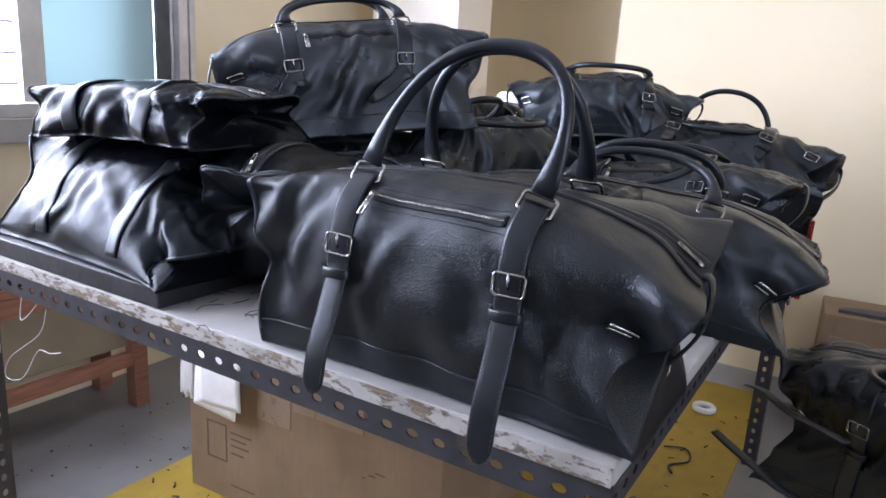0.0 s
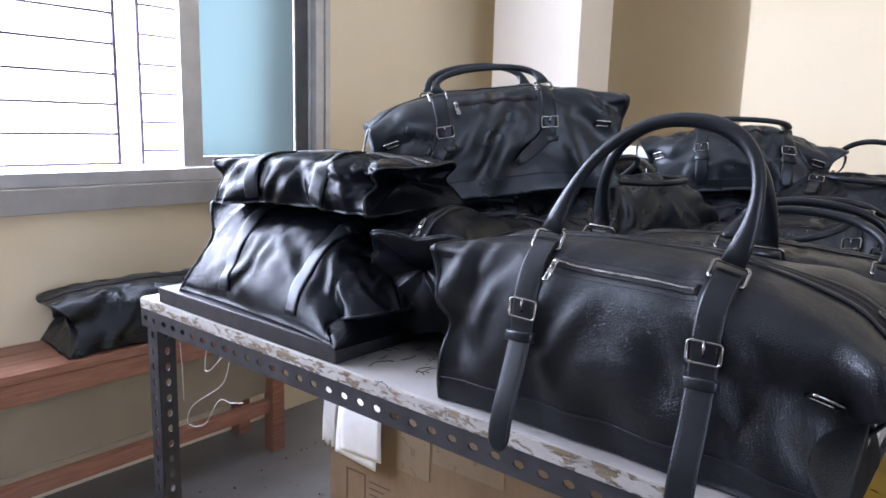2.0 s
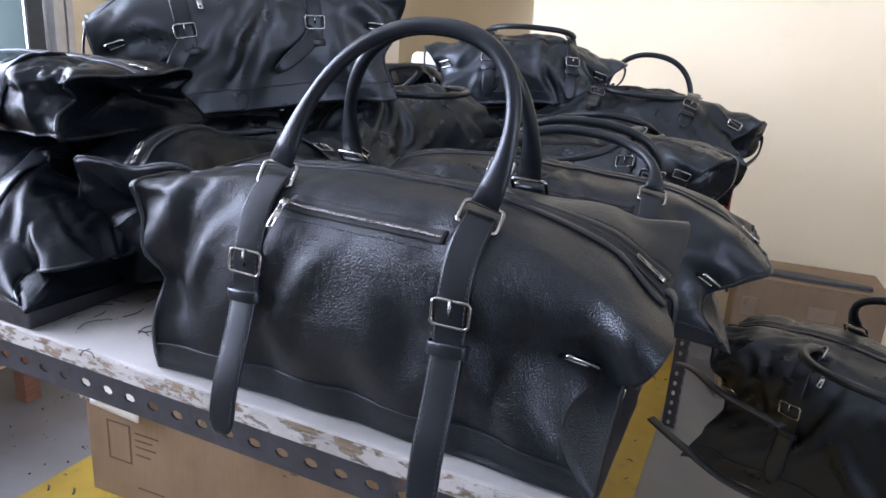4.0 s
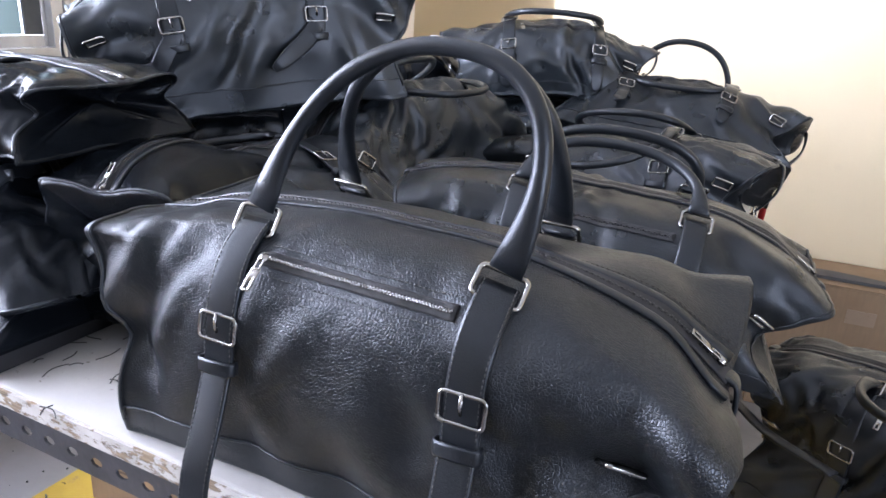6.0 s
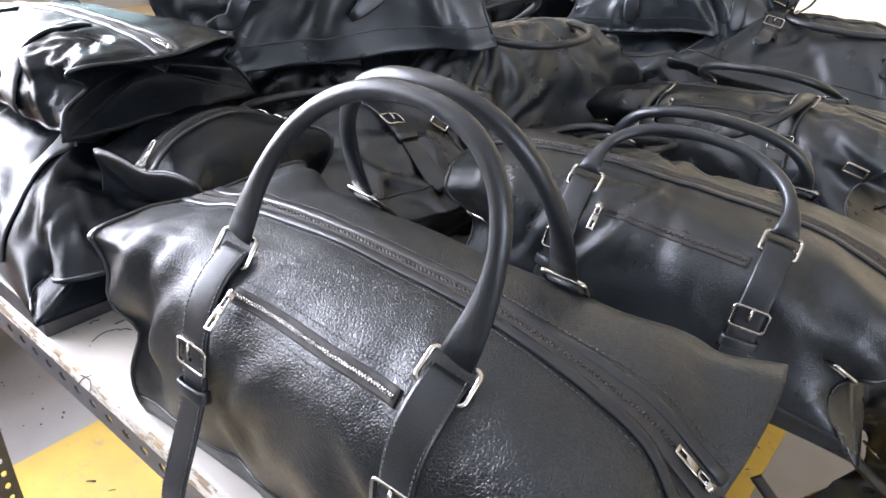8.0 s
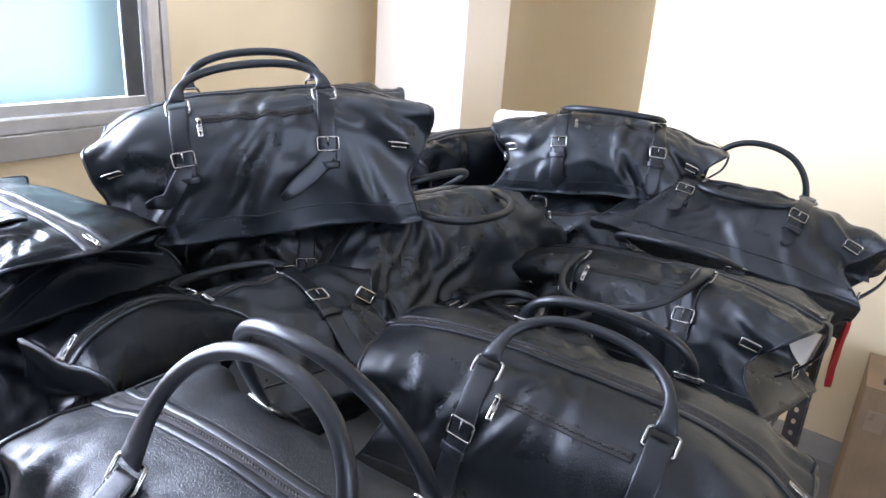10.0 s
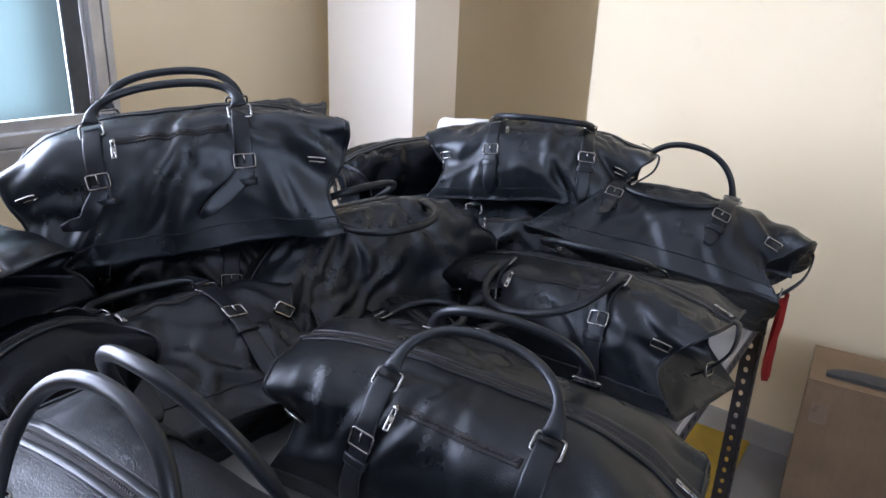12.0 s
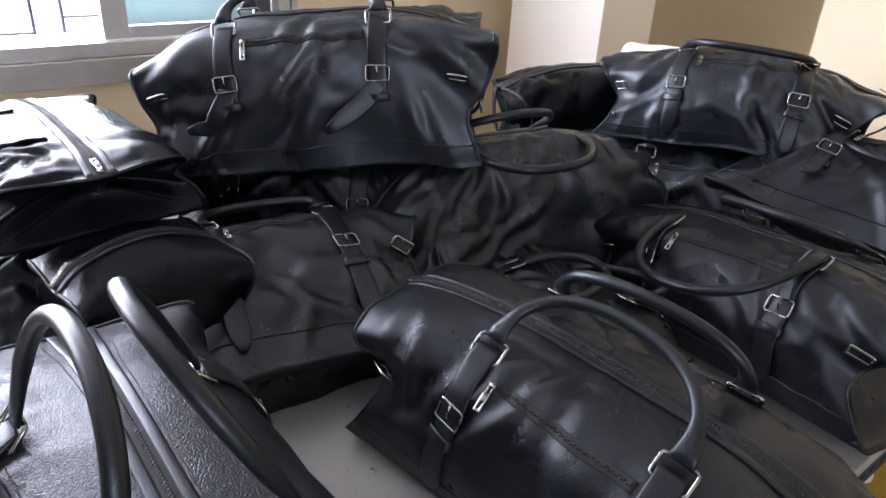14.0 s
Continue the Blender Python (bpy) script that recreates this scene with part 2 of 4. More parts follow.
def smooth_path(points, steps=8):
    """Catmull-Rom through points."""
    pts = [Vector(p) for p in points]
    out = []
    for i in range(len(pts) - 1):
        a, b, c, d = pts[max(i - 1, 0)], pts[i], pts[i + 1], pts[min(i + 2, len(pts) - 1)]
        for k in range(steps):
            t = k / steps
            out.append(0.5 * (2 * b + (c - a) * t + (2 * a - 5 * b + 4 * c - d) * t * t + (3 * b - a - 3 * c + d) * t**3))
    return out + [pts[-1]]


def loop_path(w, h, r=0.005, steps=4):
    """A rounded rectangle in x and y."""
    out = []
    for cx, cy, a0 in ((w - r, h - r, 0), (r - w, h - r, 90), (r - w, r - h, 180), (w - r, r - h, 270)):
        for k in range(steps + 1):
            a = radians(a0 + 90 * k / steps)
            out.append(Vector((cx + r * math.cos(a), cy + r * math.sin(a), 0)))
    return out


def perforated(bm, m, count, pitch, half, rx, ry, thick):
    """A strip along x with oval holes, of real depth."""
    for i in range(count):
        cx = (i + 0.5) * pitch
        for z in (0.0, -thick):
            outer, inner = [], []
            for k in range(8):
                a = k * math.pi / 4
                c, s = math.cos(a), math.sin(a)
                big = max(abs(c), abs(s))
                outer.append(bm.verts.new(m @ Vector((cx + c / big * pitch / 2, s / big * half, z))))
                inner.append(bm.verts.new(m @ Vector((cx + c * rx, s * ry, z))))
            for k in range(8):
                j = (k + 1) % 8
                bm.faces.new((outer[k], outer[j], inner[j], inner[k]) if z == 0 else (outer[k], inner[k], inner[j], outer[j]))
            if z == 0:
                front = inner
            else:
                for k in range(8):
                    j = (k + 1) % 8
                    bm.faces.new((front[k], front[j], inner[j], inner[k]))
    bmesh.ops.remove_doubles(bm, verts=bm.verts, dist=0.0002)
    return bm

# ---- the room ----
# X1 and Y0: unseen walls, set far off so the bags reflect less light
X0, X1, Y0, Y1, TOP = -1.9, 4.6, -8.0, 3.7, 2.9
ALCOVE = 4.5
WY0, WY1, WZ0, WZ1 = -0.55, 2.505, 1.048, 2.55


def structure(ob, label, category):
    return tagged(ob, label, category, kind="structure")


structure(block("floor", X0, X1, Y0, ALCOVE, -0.1, 0.0, FLOOR), "pale grey flecked stone floor with dark grit", "floor")
structure(block("ceiling", X0 - 0.2, X1 + 0.2, Y0 - 0.2, ALCOVE + 0.2, TOP, TOP + 0.12, CEILING), "plain white painted ceiling slab", "ceiling")
structure(block("wall_alcove", X0 - 0.2, -0.5, ALCOVE, ALCOVE + 0.2, 0, TOP, WALL), "cream painted back wall of the shallow alcove", "wall")
structure(block("wall_north", -0.5, X1 + 0.2, Y1, ALCOVE + 0.2, 0, TOP, WALL), "cream painted plaster wall behind the table", "wall")
structure(block("wall_south", X0 - 0.2, X1 + 0.2, Y0 - 0.2, Y0, 0, TOP, WALL), "cream painted plaster wall closing the room", "wall")
# opening and frame out of view, added to let that right-hand light in
EY0, EY1, EZ0, EZ1 = -2.4, 0.6, 0.95, 2.4
bm = bmesh.new()
box(bm, X1, X1 + 0.2, Y0, EY0, 0, TOP)
box(bm, X1, X1 + 0.2, EY1, Y1, 0, TOP)
box(bm, X1, X1 + 0.2, EY0, EY1, 0, EZ0)
box(bm, X1, X1 + 0.2, EY0, EY1, EZ1, TOP)
structure(part("wall_east", bm, WALL, smooth=False), "cream painted plaster side wall with an added window opening", "wall")
win2 = thing("added_side_window", pose(0, 0, 0), "plain aluminium framed window added in the unseen side wall", "window", kind="structure")
for y in (EY0, (EY0 + EY1) / 2 - 0.02, EY1 - 0.04):
    block("frame_post", X1 + 0.05, X1 + 0.1, y, y + 0.04, EZ0 + 0.042, EZ1 - 0.042, ALUMINIUM, win2, bevel=0.003)
for z in (EZ0, EZ1 - 0.04):
    block("frame_rail", X1 + 0.05, X1 + 0.1, EY0, EY1, z, z + 0.04, ALUMINIUM, win2, bevel=0.003)
bm = bmesh.new()
box(bm, X0 - 0.2, X0, Y0, WY0, 0, TOP)
box(bm, X0 - 0.2, X0, WY1, ALCOVE, 0, TOP)
box(bm, X0 - 0.2, X0, WY0, WY1, 0, WZ0)
box(bm, X0 - 0.2, X0, WY0, WY1, WZ1, TOP)
structure(part("wall_west", bm, WALL, smooth=False), "cream painted wall with a long window opening", "wall")
structure(block("pillar", -1.66, -1.167, 3.422, 3.737, 0, TOP, PILLAR_PAINT, bevel=0.004), "square white painted plaster pillar by the back wall", "pillar")
structure(block("baseboard", -0.498, X1, Y1 - 0.012, Y1 - 0.002, 0.0, 0.1, SKIRTING), "low grey tile skirting along the wall", "baseboard")

# window: aluminium frame, sill, one sliding sash with tinted glass, outer grille
win = thing("window_1", pose(0, 0, 0), "long aluminium sliding window with blue tinted sash and grille", "window", kind="structure")
bm = bmesh.new()
box(bm, X0 - 0.13, X0 + 0.012, WY0, WY1, WZ0, WZ0 + 0.045, 0.003)
box(bm, X0 - 0.13, X0 + 0.012, WY0, WY1, WZ1 - 0.045, WZ1, 0.003)
box(bm, X0 - 0.13, X0 + 0.012, WY1 - 0.045, WY1, WZ0 + 0.045, WZ1 - 0.045, 0.003)
box(bm, X0 - 0.13, X0 + 0.012, WY0, WY0 + 0.045, WZ0 + 0.045, WZ1 - 0.045, 0.003)
part("window_frame", bm, ALUMINIUM, win, smooth=False)
block("window_sill", X0, X0 + 0.03, WY0 - 0.05, WY1 + 0.05, WZ0 - 0.085, WZ0 - 0.003, SKIRTING, win, bevel=0.004)
block("casing", X0, X0 + 0.018, WY1 + 0.003, WY1 + 0.03, WZ0, WZ1, ALUMINIUM, win, bevel=0.004)
sash = part("sash_frame", box(box(box(box(bmesh.new(), X0 - 0.05, X0 - 0.02, 1.85, 1.932, WZ0 + 0.047, WZ1 - 0.047, 0.003),
            X0 - 0.05, X0 - 0.02, 2.446, 2.458, WZ0 + 0.047, WZ1 - 0.047, 0.003), X0 - 0.05, X0 - 0.02, 1.934, 2.444, WZ0 + 0.047, WZ0 + 0.085, 0.002),
            X0 - 0.05, X0 - 0.02, 1.934, 2.444, WZ1 - 0.085, WZ1 - 0.047, 0.002), ALUMINIUM, win, smooth=False)
block("gasket", X0 - 0.034, X0 - 0.022, 2.38, 2.443, WZ0 + 0.087, WZ1 - 0.087, GREY_STRIP, win)
pane = block("pane", X0 - 0.046, X0 - 0.04, 1.936, 2.379, WZ0 + 0.087, WZ1 - 0.087, GLASS, win)
pane.visible_shadow = False
bm = bmesh.new()
for k in range(12):
    z = 1.102 + 0.106 * k
    box(bm, X0 - 0.168, X0 - 0.158, WY0, 1.668, z, z + 0.008)
    box(bm, X0 - 0.168, X0 - 0.158, 1.768, 1.95, z + 0.045, z + 0.053)
for y in (0.4, 0.52, 1.668, 1.757):
    box(bm, X0 - 0.172, X0 - 0.154, y, y + 0.011, 1.1, WZ1)
part("grille", bm, GRILLE, win, "thin purple-brown painted window grille", smooth=False)
structure(block("backdrop", -4.6, -4.5, -7.0, 9.0, -1.0, 6.0, OUTSIDE), "bright overcast daylight outside the window", "sky")

# ---- duffel bags ----
SECTION = [(0, 0), (-0.6, 0), (-0.9, 0.0), (-0.95, 0.07), (-1.01, 0.32), (-1.0, 0.55), (-0.88, 0.8), (-0.62, 0.94), (-0.3, 0.99), (0, 1.0)]
ENDS = [(0, 0), (-0.6, 0), (-0.95, 0.0), (-1.0, 0.07), (-0.92, 0.28), (-0.72, 0.5), (-0.86, 0.7), (-0.74, 0.83), (-0.38, 0.87), (0, 0.85)]
SQUARE = [(0, 0), (-0.6, 0), (-0.95, 0.0), (-1.0, 0.07), (-0.97, 0.3), (-0.94, 0.55), (-0.97, 0.82), (-0.93, 0.91), (-0.5, 0.89), (0, 0.86)]
SQUARE = SQUARE + [(-y, z) for y, z in SQUARE[-2:0:-1]]
SECTION = SECTION + [(-y, z) for y, z in SECTION[-2:0:-1]]
ENDS = ENDS + [(-y, z) for y, z in ENDS[-2:0:-1]]


def section(v, end, blunt=0.0):
    """The bag's outline across its length at v, 0 under the base, 9 on the top zip, running up the front; end: how far it is an end's outline."""
    i, t, n = int(v // 1), v % 1.0, len(SECTION)
    a, b, c, d = (tuple(p + (q + (r - q) * blunt - p) * end for p, q, r in zip(SECTION[(i + k) % n], ENDS[(i + k) % n], SQUARE[(i + k) % n])) for k in (-1, 0, 1, 2))
    return tuple(0.5 * (2 * q + (r - p) * t + (2 * p - 5 * q + 4 * r - s) * t * t + (3 * q - p - 3 * r + s) * t**3) for p, q, r, s in zip(a, b, c, d))


class Bag:
    """One bag's cloth: a surface over u, -1 to 1 along it, and v round it, with its own dents and folds."""

    def __init__(self, long, deep, high, seed, crumple=0.012, fold=0.006, drop=0.1, sag=0.0, lean=0.0, gusset=0.035, ear=0.08, twist=0.0, pinch=0.13, uneven=0.5, wrinkle=0.004, nose=0.05, dimple=0.0035, blunt=(0.0, 0.0), blunt_back=None, back_drop=0.7, folds=0.0, pits=0.0, soft_base=False, dents=(), ears=(0.0, 0.0), tuck=0.0, fall=4.0, base_in=0.0):
        self.l, self.d, self.h, self.dents, self.ears, self.tuck, self.fall, self.base_in = long / 2, deep / 2, high, dents, ears, tuck, fall, base_in
        self.pinch, self.uneven, self.wrinkle, self.nose, self.dimple, self.blunt, self.soft_base = pinch, uneven, wrinkle, nose, dimple, blunt, soft_base
        self.blunt_back, self.back_drop = blunt_back or blunt, back_drop
        rng = random.Random(seed)
        self.creases = []
        for k in range(16 if folds else 0):
            x = rng.uniform(0.45, 1.0) * rng.choice((-1, 1)) if k % 3 else rng.uniform(-0.4, 0.4)
            a = rng.uniform(0.4, 1.3) * (1 if x < 0 else -1) + rng.uniform(-0.3, 0.3)
            self.creases.append((x * long / 2, rng.uniform(0.1, 0.95) * high, math.cos(a), math.sin(a), rng.uniform(0.04, 0.1), rng.uniform(0.011, 0.02), 0.5 * folds * rng.uniform(0.5, 1.2) * rng.choice((1, 1, -1))))
        self.pits = []
        for k in range(11):
            a = rng.uniform(0, 2 * math.pi)
            self.pits.append((Vector((rng.uniform(-0.95, 0.95) * long / 2, math.cos(a) * deep / 2, high * (0.55 + 0.45 * math.sin(a)))), rng.uniform(0.035, 0.1), 0.6 * pits * rng.uniform(0.5, 1.3), rng.uniform(0.5, 1.8)))
        self.seed = Vector((seed * 7.31, seed * 3.77, seed * 1.93))
        self.crumple, self.fold, self.drop, self.sag, self.lean, self.gusset, self.ear, self.twist = 0.6 * crumple, 0.25 * fold, drop, sag, lean, gusset, ear, twist

    def raw(self, u, v, inward=0.0):
        end = abs(u)
        side = 0 if u < 0 else 1
        back = min(max((v - 8.5) / 2, 0.0), 1.0) if v < 17 else 1.0
        blunt = self.blunt[side] + (self.blunt_back[side] - self.blunt[side]) * back
        y, z = section(v, end**3, blunt)
        high = 1 - (self.drop if u > 0 else self.drop * self.uneven) * end**self.fall * (1 + (self.back_drop - 1) * back)
        x = u * self.l * (1 - self.pinch * (1 - 0.75 * blunt) * math.sin(math.pi * min(max(z * 1.15, 0), 1)) * end**4 + self.ear * max(0.0, z - 0.55) * end**4)
        x += math.copysign(self.nose * end**3 * (1 - abs(y)) * max(0.0, z - 0.3), u)
        x += math.copysign(self.ears[side] * end**5 * math.exp(-(((z - 0.75) / 0.3) ** 2)) * min(1.0, abs(y) * 1.4) * (1.0 if y < 0 else 0.35), u)
        x -= math.copysign((self.tuck if u > 0 else 0.4 * self.tuck) * end**4 * math.exp(-(((z - 0.42) / 0.24) ** 2)), u)
        y *= 1 - self.base_in * max(0.0, 1 - z / 0.5) ** 1.5
        y, z = y * self.d, z * self.h * high
        if inward:
            s = inward
            y, z = y * (1 - s), z + (0.5 * self.h - z) * s
            x -= math.copysign(self.gusset * math.sin(s * math.pi / 2) + 0.02 * s * (1 - s), u)
        return Vector((x, y, z))

    def bent(self, p):
        q = p + self.seed
        f = 1.0 if self.soft_base else min(1.0, max(0.0, p.z / self.h) * 2.2)
        # the zip line stays taut
        taut = math.exp(-((p.y / (0.34 * self.d)) ** 2)) * min(1.0, max(0.0, (p.z / self.h - 0.45) * 3))
        f *= 1 - 0.62 * taut
        soft = Vector((noise.noise(q * 4.5), noise.noise(q * 4.5 + Vector((9, 1, 4))), noise.noise(q * 4.5 + Vector((2, 8, 5)))))
        mid = Vector((p.x * 0.2, p.y, (p.z - 0.5 * self.h) * 0.6))
        out = mid.normalized() if mid.length > 1e-5 else Vector((0, 0, 1))
        start = p.copy()
        turn = 0.6 * math.sin(self.seed.x)
        a, b = q.x * math.cos(turn) + q.z * math.sin(turn), q.z * math.cos(turn) - q.x * math.sin(turn)
        warp = 0.35 * noise.noise(q * 6)
        crease = 1 - abs(noise.noise(Vector((a * 12 + warp * 2, q.y * 7, b * 4 + warp)))) * 2.6
        fine = 1 - abs(noise.noise(Vector((b * 22 + warp * 3, q.y * 15, a * 9)))) * 2.2
        near = noise.noise(Vector((q.x * 6, q.y * 6, q.z * 9)) + Vector((4, 4, 4)))
        p = p + soft * (self.crumple * f) + out * (f * 0.5 * self.crumple * near) + out * (f * (self.fold * crease + 0.35 * self.fold * fine))
        p = p + out * (f * self.dimple * noise.noise(Vector((q.x * 15, q.y * 11, q.z * 8)) + Vector((1, 7, 3))))
        for x, z, ca, sa, length, width, high in self.creases:
            if start.y > self.d * 0.4:
                continue
            dx, dz = start.x - x, start.z + 0.6 * max(0.0, start.y + self.d * 0.6) - z
            along, off = dx * ca + dz * sa, dz * ca - dx * sa + 0.012 * noise.noise(q * 14)
            if abs(along) < 2.2 * length and abs(off) < 3 * width:
                p = p + out * (f * high * math.exp(-((along / length) ** 2)) * (math.exp(-((off / width) ** 2)) - 0.5 * math.exp(-(((off - 1.6 * width) / width) ** 2))))
        for c, r, depth, long in self.pits:
            e = start - c
            if depth:
                p = p - out * (f * depth * math.exp(-((e.x / (r * long)) ** 2 + (e.y * e.y + e.z * e.z) / (r * r))))
        far = max(0.0, abs(p.x) / self.l - 0.42)
        p = p + out * (f * self.wrinkle * far * 2.2 * math.sin(52 * (p.z * 0.75 + abs(p.x) * 1.05) + 5 * noise.noise(q * 5)))
        for x, z, r, depth in self.dents:
            if p.y < 0:
                p = p + Vector((0, depth * math.exp(-(((p.x - x) / r) ** 2 + ((p.z - z) / (r * 1.5)) ** 2)), 0))
        p.z -= self.sag * max(0.0, p.z / self.h) * max(0.0, 1 - (p.x / self.l) ** 2)
        p.y += self.lean * p.z + self.twist * p.x * p.z / self.h
        return p

    def slacken(self, slack, nu=84, nv=120, rings=7):
        """Lets the cloth, cut too wide by slack, buckle over its base shape until it rests."""
        self.nu, self.nv, self.rings = nu, nv, rings
        stations = [(-1, 0.97 * (r / rings) ** 1.3) for r in range(rings, 0, -1)]
        stations += [(math.copysign(1 - (1 - abs(t)) ** 1.25, t), 0) for t in (-1 + 2 * i / nu for i in range(nu + 1))]
        stations += [(1, 0.97 * (r / rings) ** 1.3) for r in range(1, rings + 1)]
        base = np.array([[self.bent(self.raw(u, 18 * k / nv, s)) for k in range(nv)] for u, s in stations])
        spare = np.zeros(base.shape[:2])
        free = np.ones(base.shape[:2])
        start = np.zeros_like(base)
        for i, (u, s) in enumerate(stations):
            for k in range(nv):
                v = 18 * k / nv
                q = Vector(base[i, k]) + self.seed
                spare[i, k] = max(0.0, slack * (0.1 + 1.7 * noise.noise(q * 4.5) + 0.7 * u * u))
                zip_near = math.exp(-((v - 9) / 0.8) ** 2)
                free[i, k] = (1 - 0.8 * zip_near) * (0.1 if (v < 2.2 or v > 15.8) else 1.0)
                start[i, k] = noise.noise_vector(q * 12.0) * 0.005
        free = free[..., None]
        x = base + start * free
        links = []
        for di, dk, weight in ((1, 0, 1.0), (0, 1, 1.0), (1, 1, 0.6), (1, -1, 0.6), (2, 0, 0.35), (0, 2, 0.35)):
            n = len(base) - di
            far = np.roll(base, -dk, 1)[di:]
            rest = np.linalg.norm(far - base[:n], axis=2) * (1 + spare[:n]) + 1e-7
            links.append((di, dk, weight, n, rest[..., None]))
        for step in range(150):
            move = np.zeros_like(x)
            for di, dk, weight, n, rest in links:
                gap = np.roll(x, -dk, 1)[di:] - x[:n]
                size = np.linalg.norm(gap, axis=2, keepdims=True) + 1e-9
                pull = gap * (weight * 0.5 * (1 - rest / size))
                move[:n] += pull
                move[di:] -= np.roll(pull, dk, 1)
            x += move * 0.34 * free
            off = x - base
            calm = off.copy()
            calm[1:-1] = 0.25 * (off[2:] + off[:-2] + np.roll(off, 1, 1)[1:-1] + np.roll(off, -1, 1)[1:-1])
            soft = 0.065 if step < 90 else 0.03
            x = base + (off + (calm - off) * soft) * (1 - 0.004)
        self.cloth, self.shift = x, x - base
        return self

    def point(self, u, v):
        """A place on the rested cloth."""
        p = self.bent(self.raw(u, v))
        t = math.copysign(1 - (1 - min(abs(u), 1)) ** 0.8, u)
        i = (t + 1) / 2 * self.nu + self.rings
        k = (v % 18) / 18 * self.nv
        i0, k0 = min(int(i), len(self.shift) - 2), int(k)
        fi, fk, k1 = i - i0, k - k0, (k0 + 1) % self.nv
        k0 %= self.nv
        g = self.shift
        return p + Vector((g[i0, k0] * (1 - fi) + g[i0 + 1, k0] * fi) * (1 - fk) + (g[i0, k1] * (1 - fi) + g[i0 + 1, k1] * fi) * fk)

    def at(self, u, v, lift=0.0):
        """Place, along, up-the-section and outward at u, v."""
        e = 0.02
        p = self.point(u, v)
        a = (self.point(min(u + e, 1), v) - self.point(max(u - e, -1), v)).normalized()
        b = (self.point(u, v + 0.1) - self.point(u, v - 0.1)).normalized()
        n = a.cross(b).normalized()
        mid = self.bent(Vector((u * self.l * 0.9, 0, self.h * 0.5)))
        if n.dot(p - mid) < 0:
            n = -n
        return p + n * lift, a, b, n

    def mesh(self):
        bm = bmesh.new()
        loops = [[bm.verts.new(p) for p in row] for row in self.cloth]
        nv = self.nv
        for a, b in zip(loops, loops[1:]):
            for k in range(nv):
                bm.faces.new((a[k], a[(k + 1) % nv], b[(k + 1) % nv], b[k]))
        bm.faces.new(loops[0][::-1])
        bm.faces.new(loops[-1])
        return bm


def placed(p, a, b, n):
    """A pose with x along a, y along b and z along n."""
    a = (a - n * a.dot(n)).normalized()
    return Matrix.Translation(p) @ Matrix((a, n.cross(a), n)).transposed().to_4x4()


def ring_mesh(m, w, h, r):
    bm = bmesh.new()
    pts = [m @ p for p in loop_path(w, h, min(w, h) * 0.35)]
    return sweep(bm, pts, m.to_3x3() @ Vector((0, 0, 1)), r, r, 6, closed=True)


def buckle_mesh(m):
    bm = ring_mesh(m, 0.0195, 0.0125, 0.002)
    turn = m.to_3x3()
    sweep(bm, [m @ Vector((0, -0.004, 0.001)), m @ Vector((0, 0.004, 0.004)), m @ Vector((0, 0.014, 0.003))], turn @ Vector((0, 0, 1)), 0.0017, 0.0017, 6)
    return bm


def puller_mesh(m, long=0.03):
    bm = bmesh.new()
    m = m @ Matrix.Diagonal((0.8, 0.8, 0.8, 1))
    turn = m.to_3x3()
    made = bmesh.ops.create_cube(bm, size=1.0, matrix=m @ Matrix.Translation((0, 0, 0.004)) @ Matrix.Diagonal((0.011, 0.012, 0.006, 1)))
    bmesh.ops.bevel(bm, geom=list({e for v in made["verts"] for e in v.link_edges}), offset=0.0018, segments=2, affect="EDGES")
    sweep(bm, [m @ p + turn @ Vector((0, -0.009, 0.005)) for p in loop_path(0.0035, 0.006, 0.002)], turn @ Vector((0, 0, 1)), 0.001, 0.001, 6, closed=True)
    # the flat tab with its slot
    o, i = loop_path(0.0055, long / 2, 0.002, 3), loop_path(0.0022, 0.004, 0.001, 3)
    shift_o, shift_i = Vector((0, -0.013 - long / 2, 0.004)), Vector((0, -0.013 - long + 0.008, 0.004))
    layers = []
    for z in (0.0, 0.0018):
        up = Vector((0, 0, z))
        layers.append(([bm.verts.new(m @ (p + shift_o + up)) for p in o], [bm.verts.new(m @ (p + shift_i + up)) for p in i]))
    n = len(o)
    for k in range(n):
        j = (k + 1) % n
        (o0, i0), (o1, i1) = layers
        for quad in ((o0[k], i0[k], i0[j], o0[j]), (o1[k], o1[j], i1[j], i1[k]), (o0[k], o0[j], o1[j], o1[k]), (i0[k], i1[k], i1[j], i0[j])):
            bm.faces.new(quad)
    return bm


def handle_path(p0, p1, up, high, steps=36, power=0.82):
    up = Vector(up).normalized()
    mid, half = (p0 + p1) / 2, (p1 - p0) / 2
    out = []
    for k in range(steps + 1):
        a = math.pi * k / steps
        c, s = -math.cos(a), math.sin(a)
        c = math.copysign(abs(c) ** 0.9, c)
        out.append(mid + half * (c * (1 + 0.03 * s)) + up * (high * s**power))
    return out


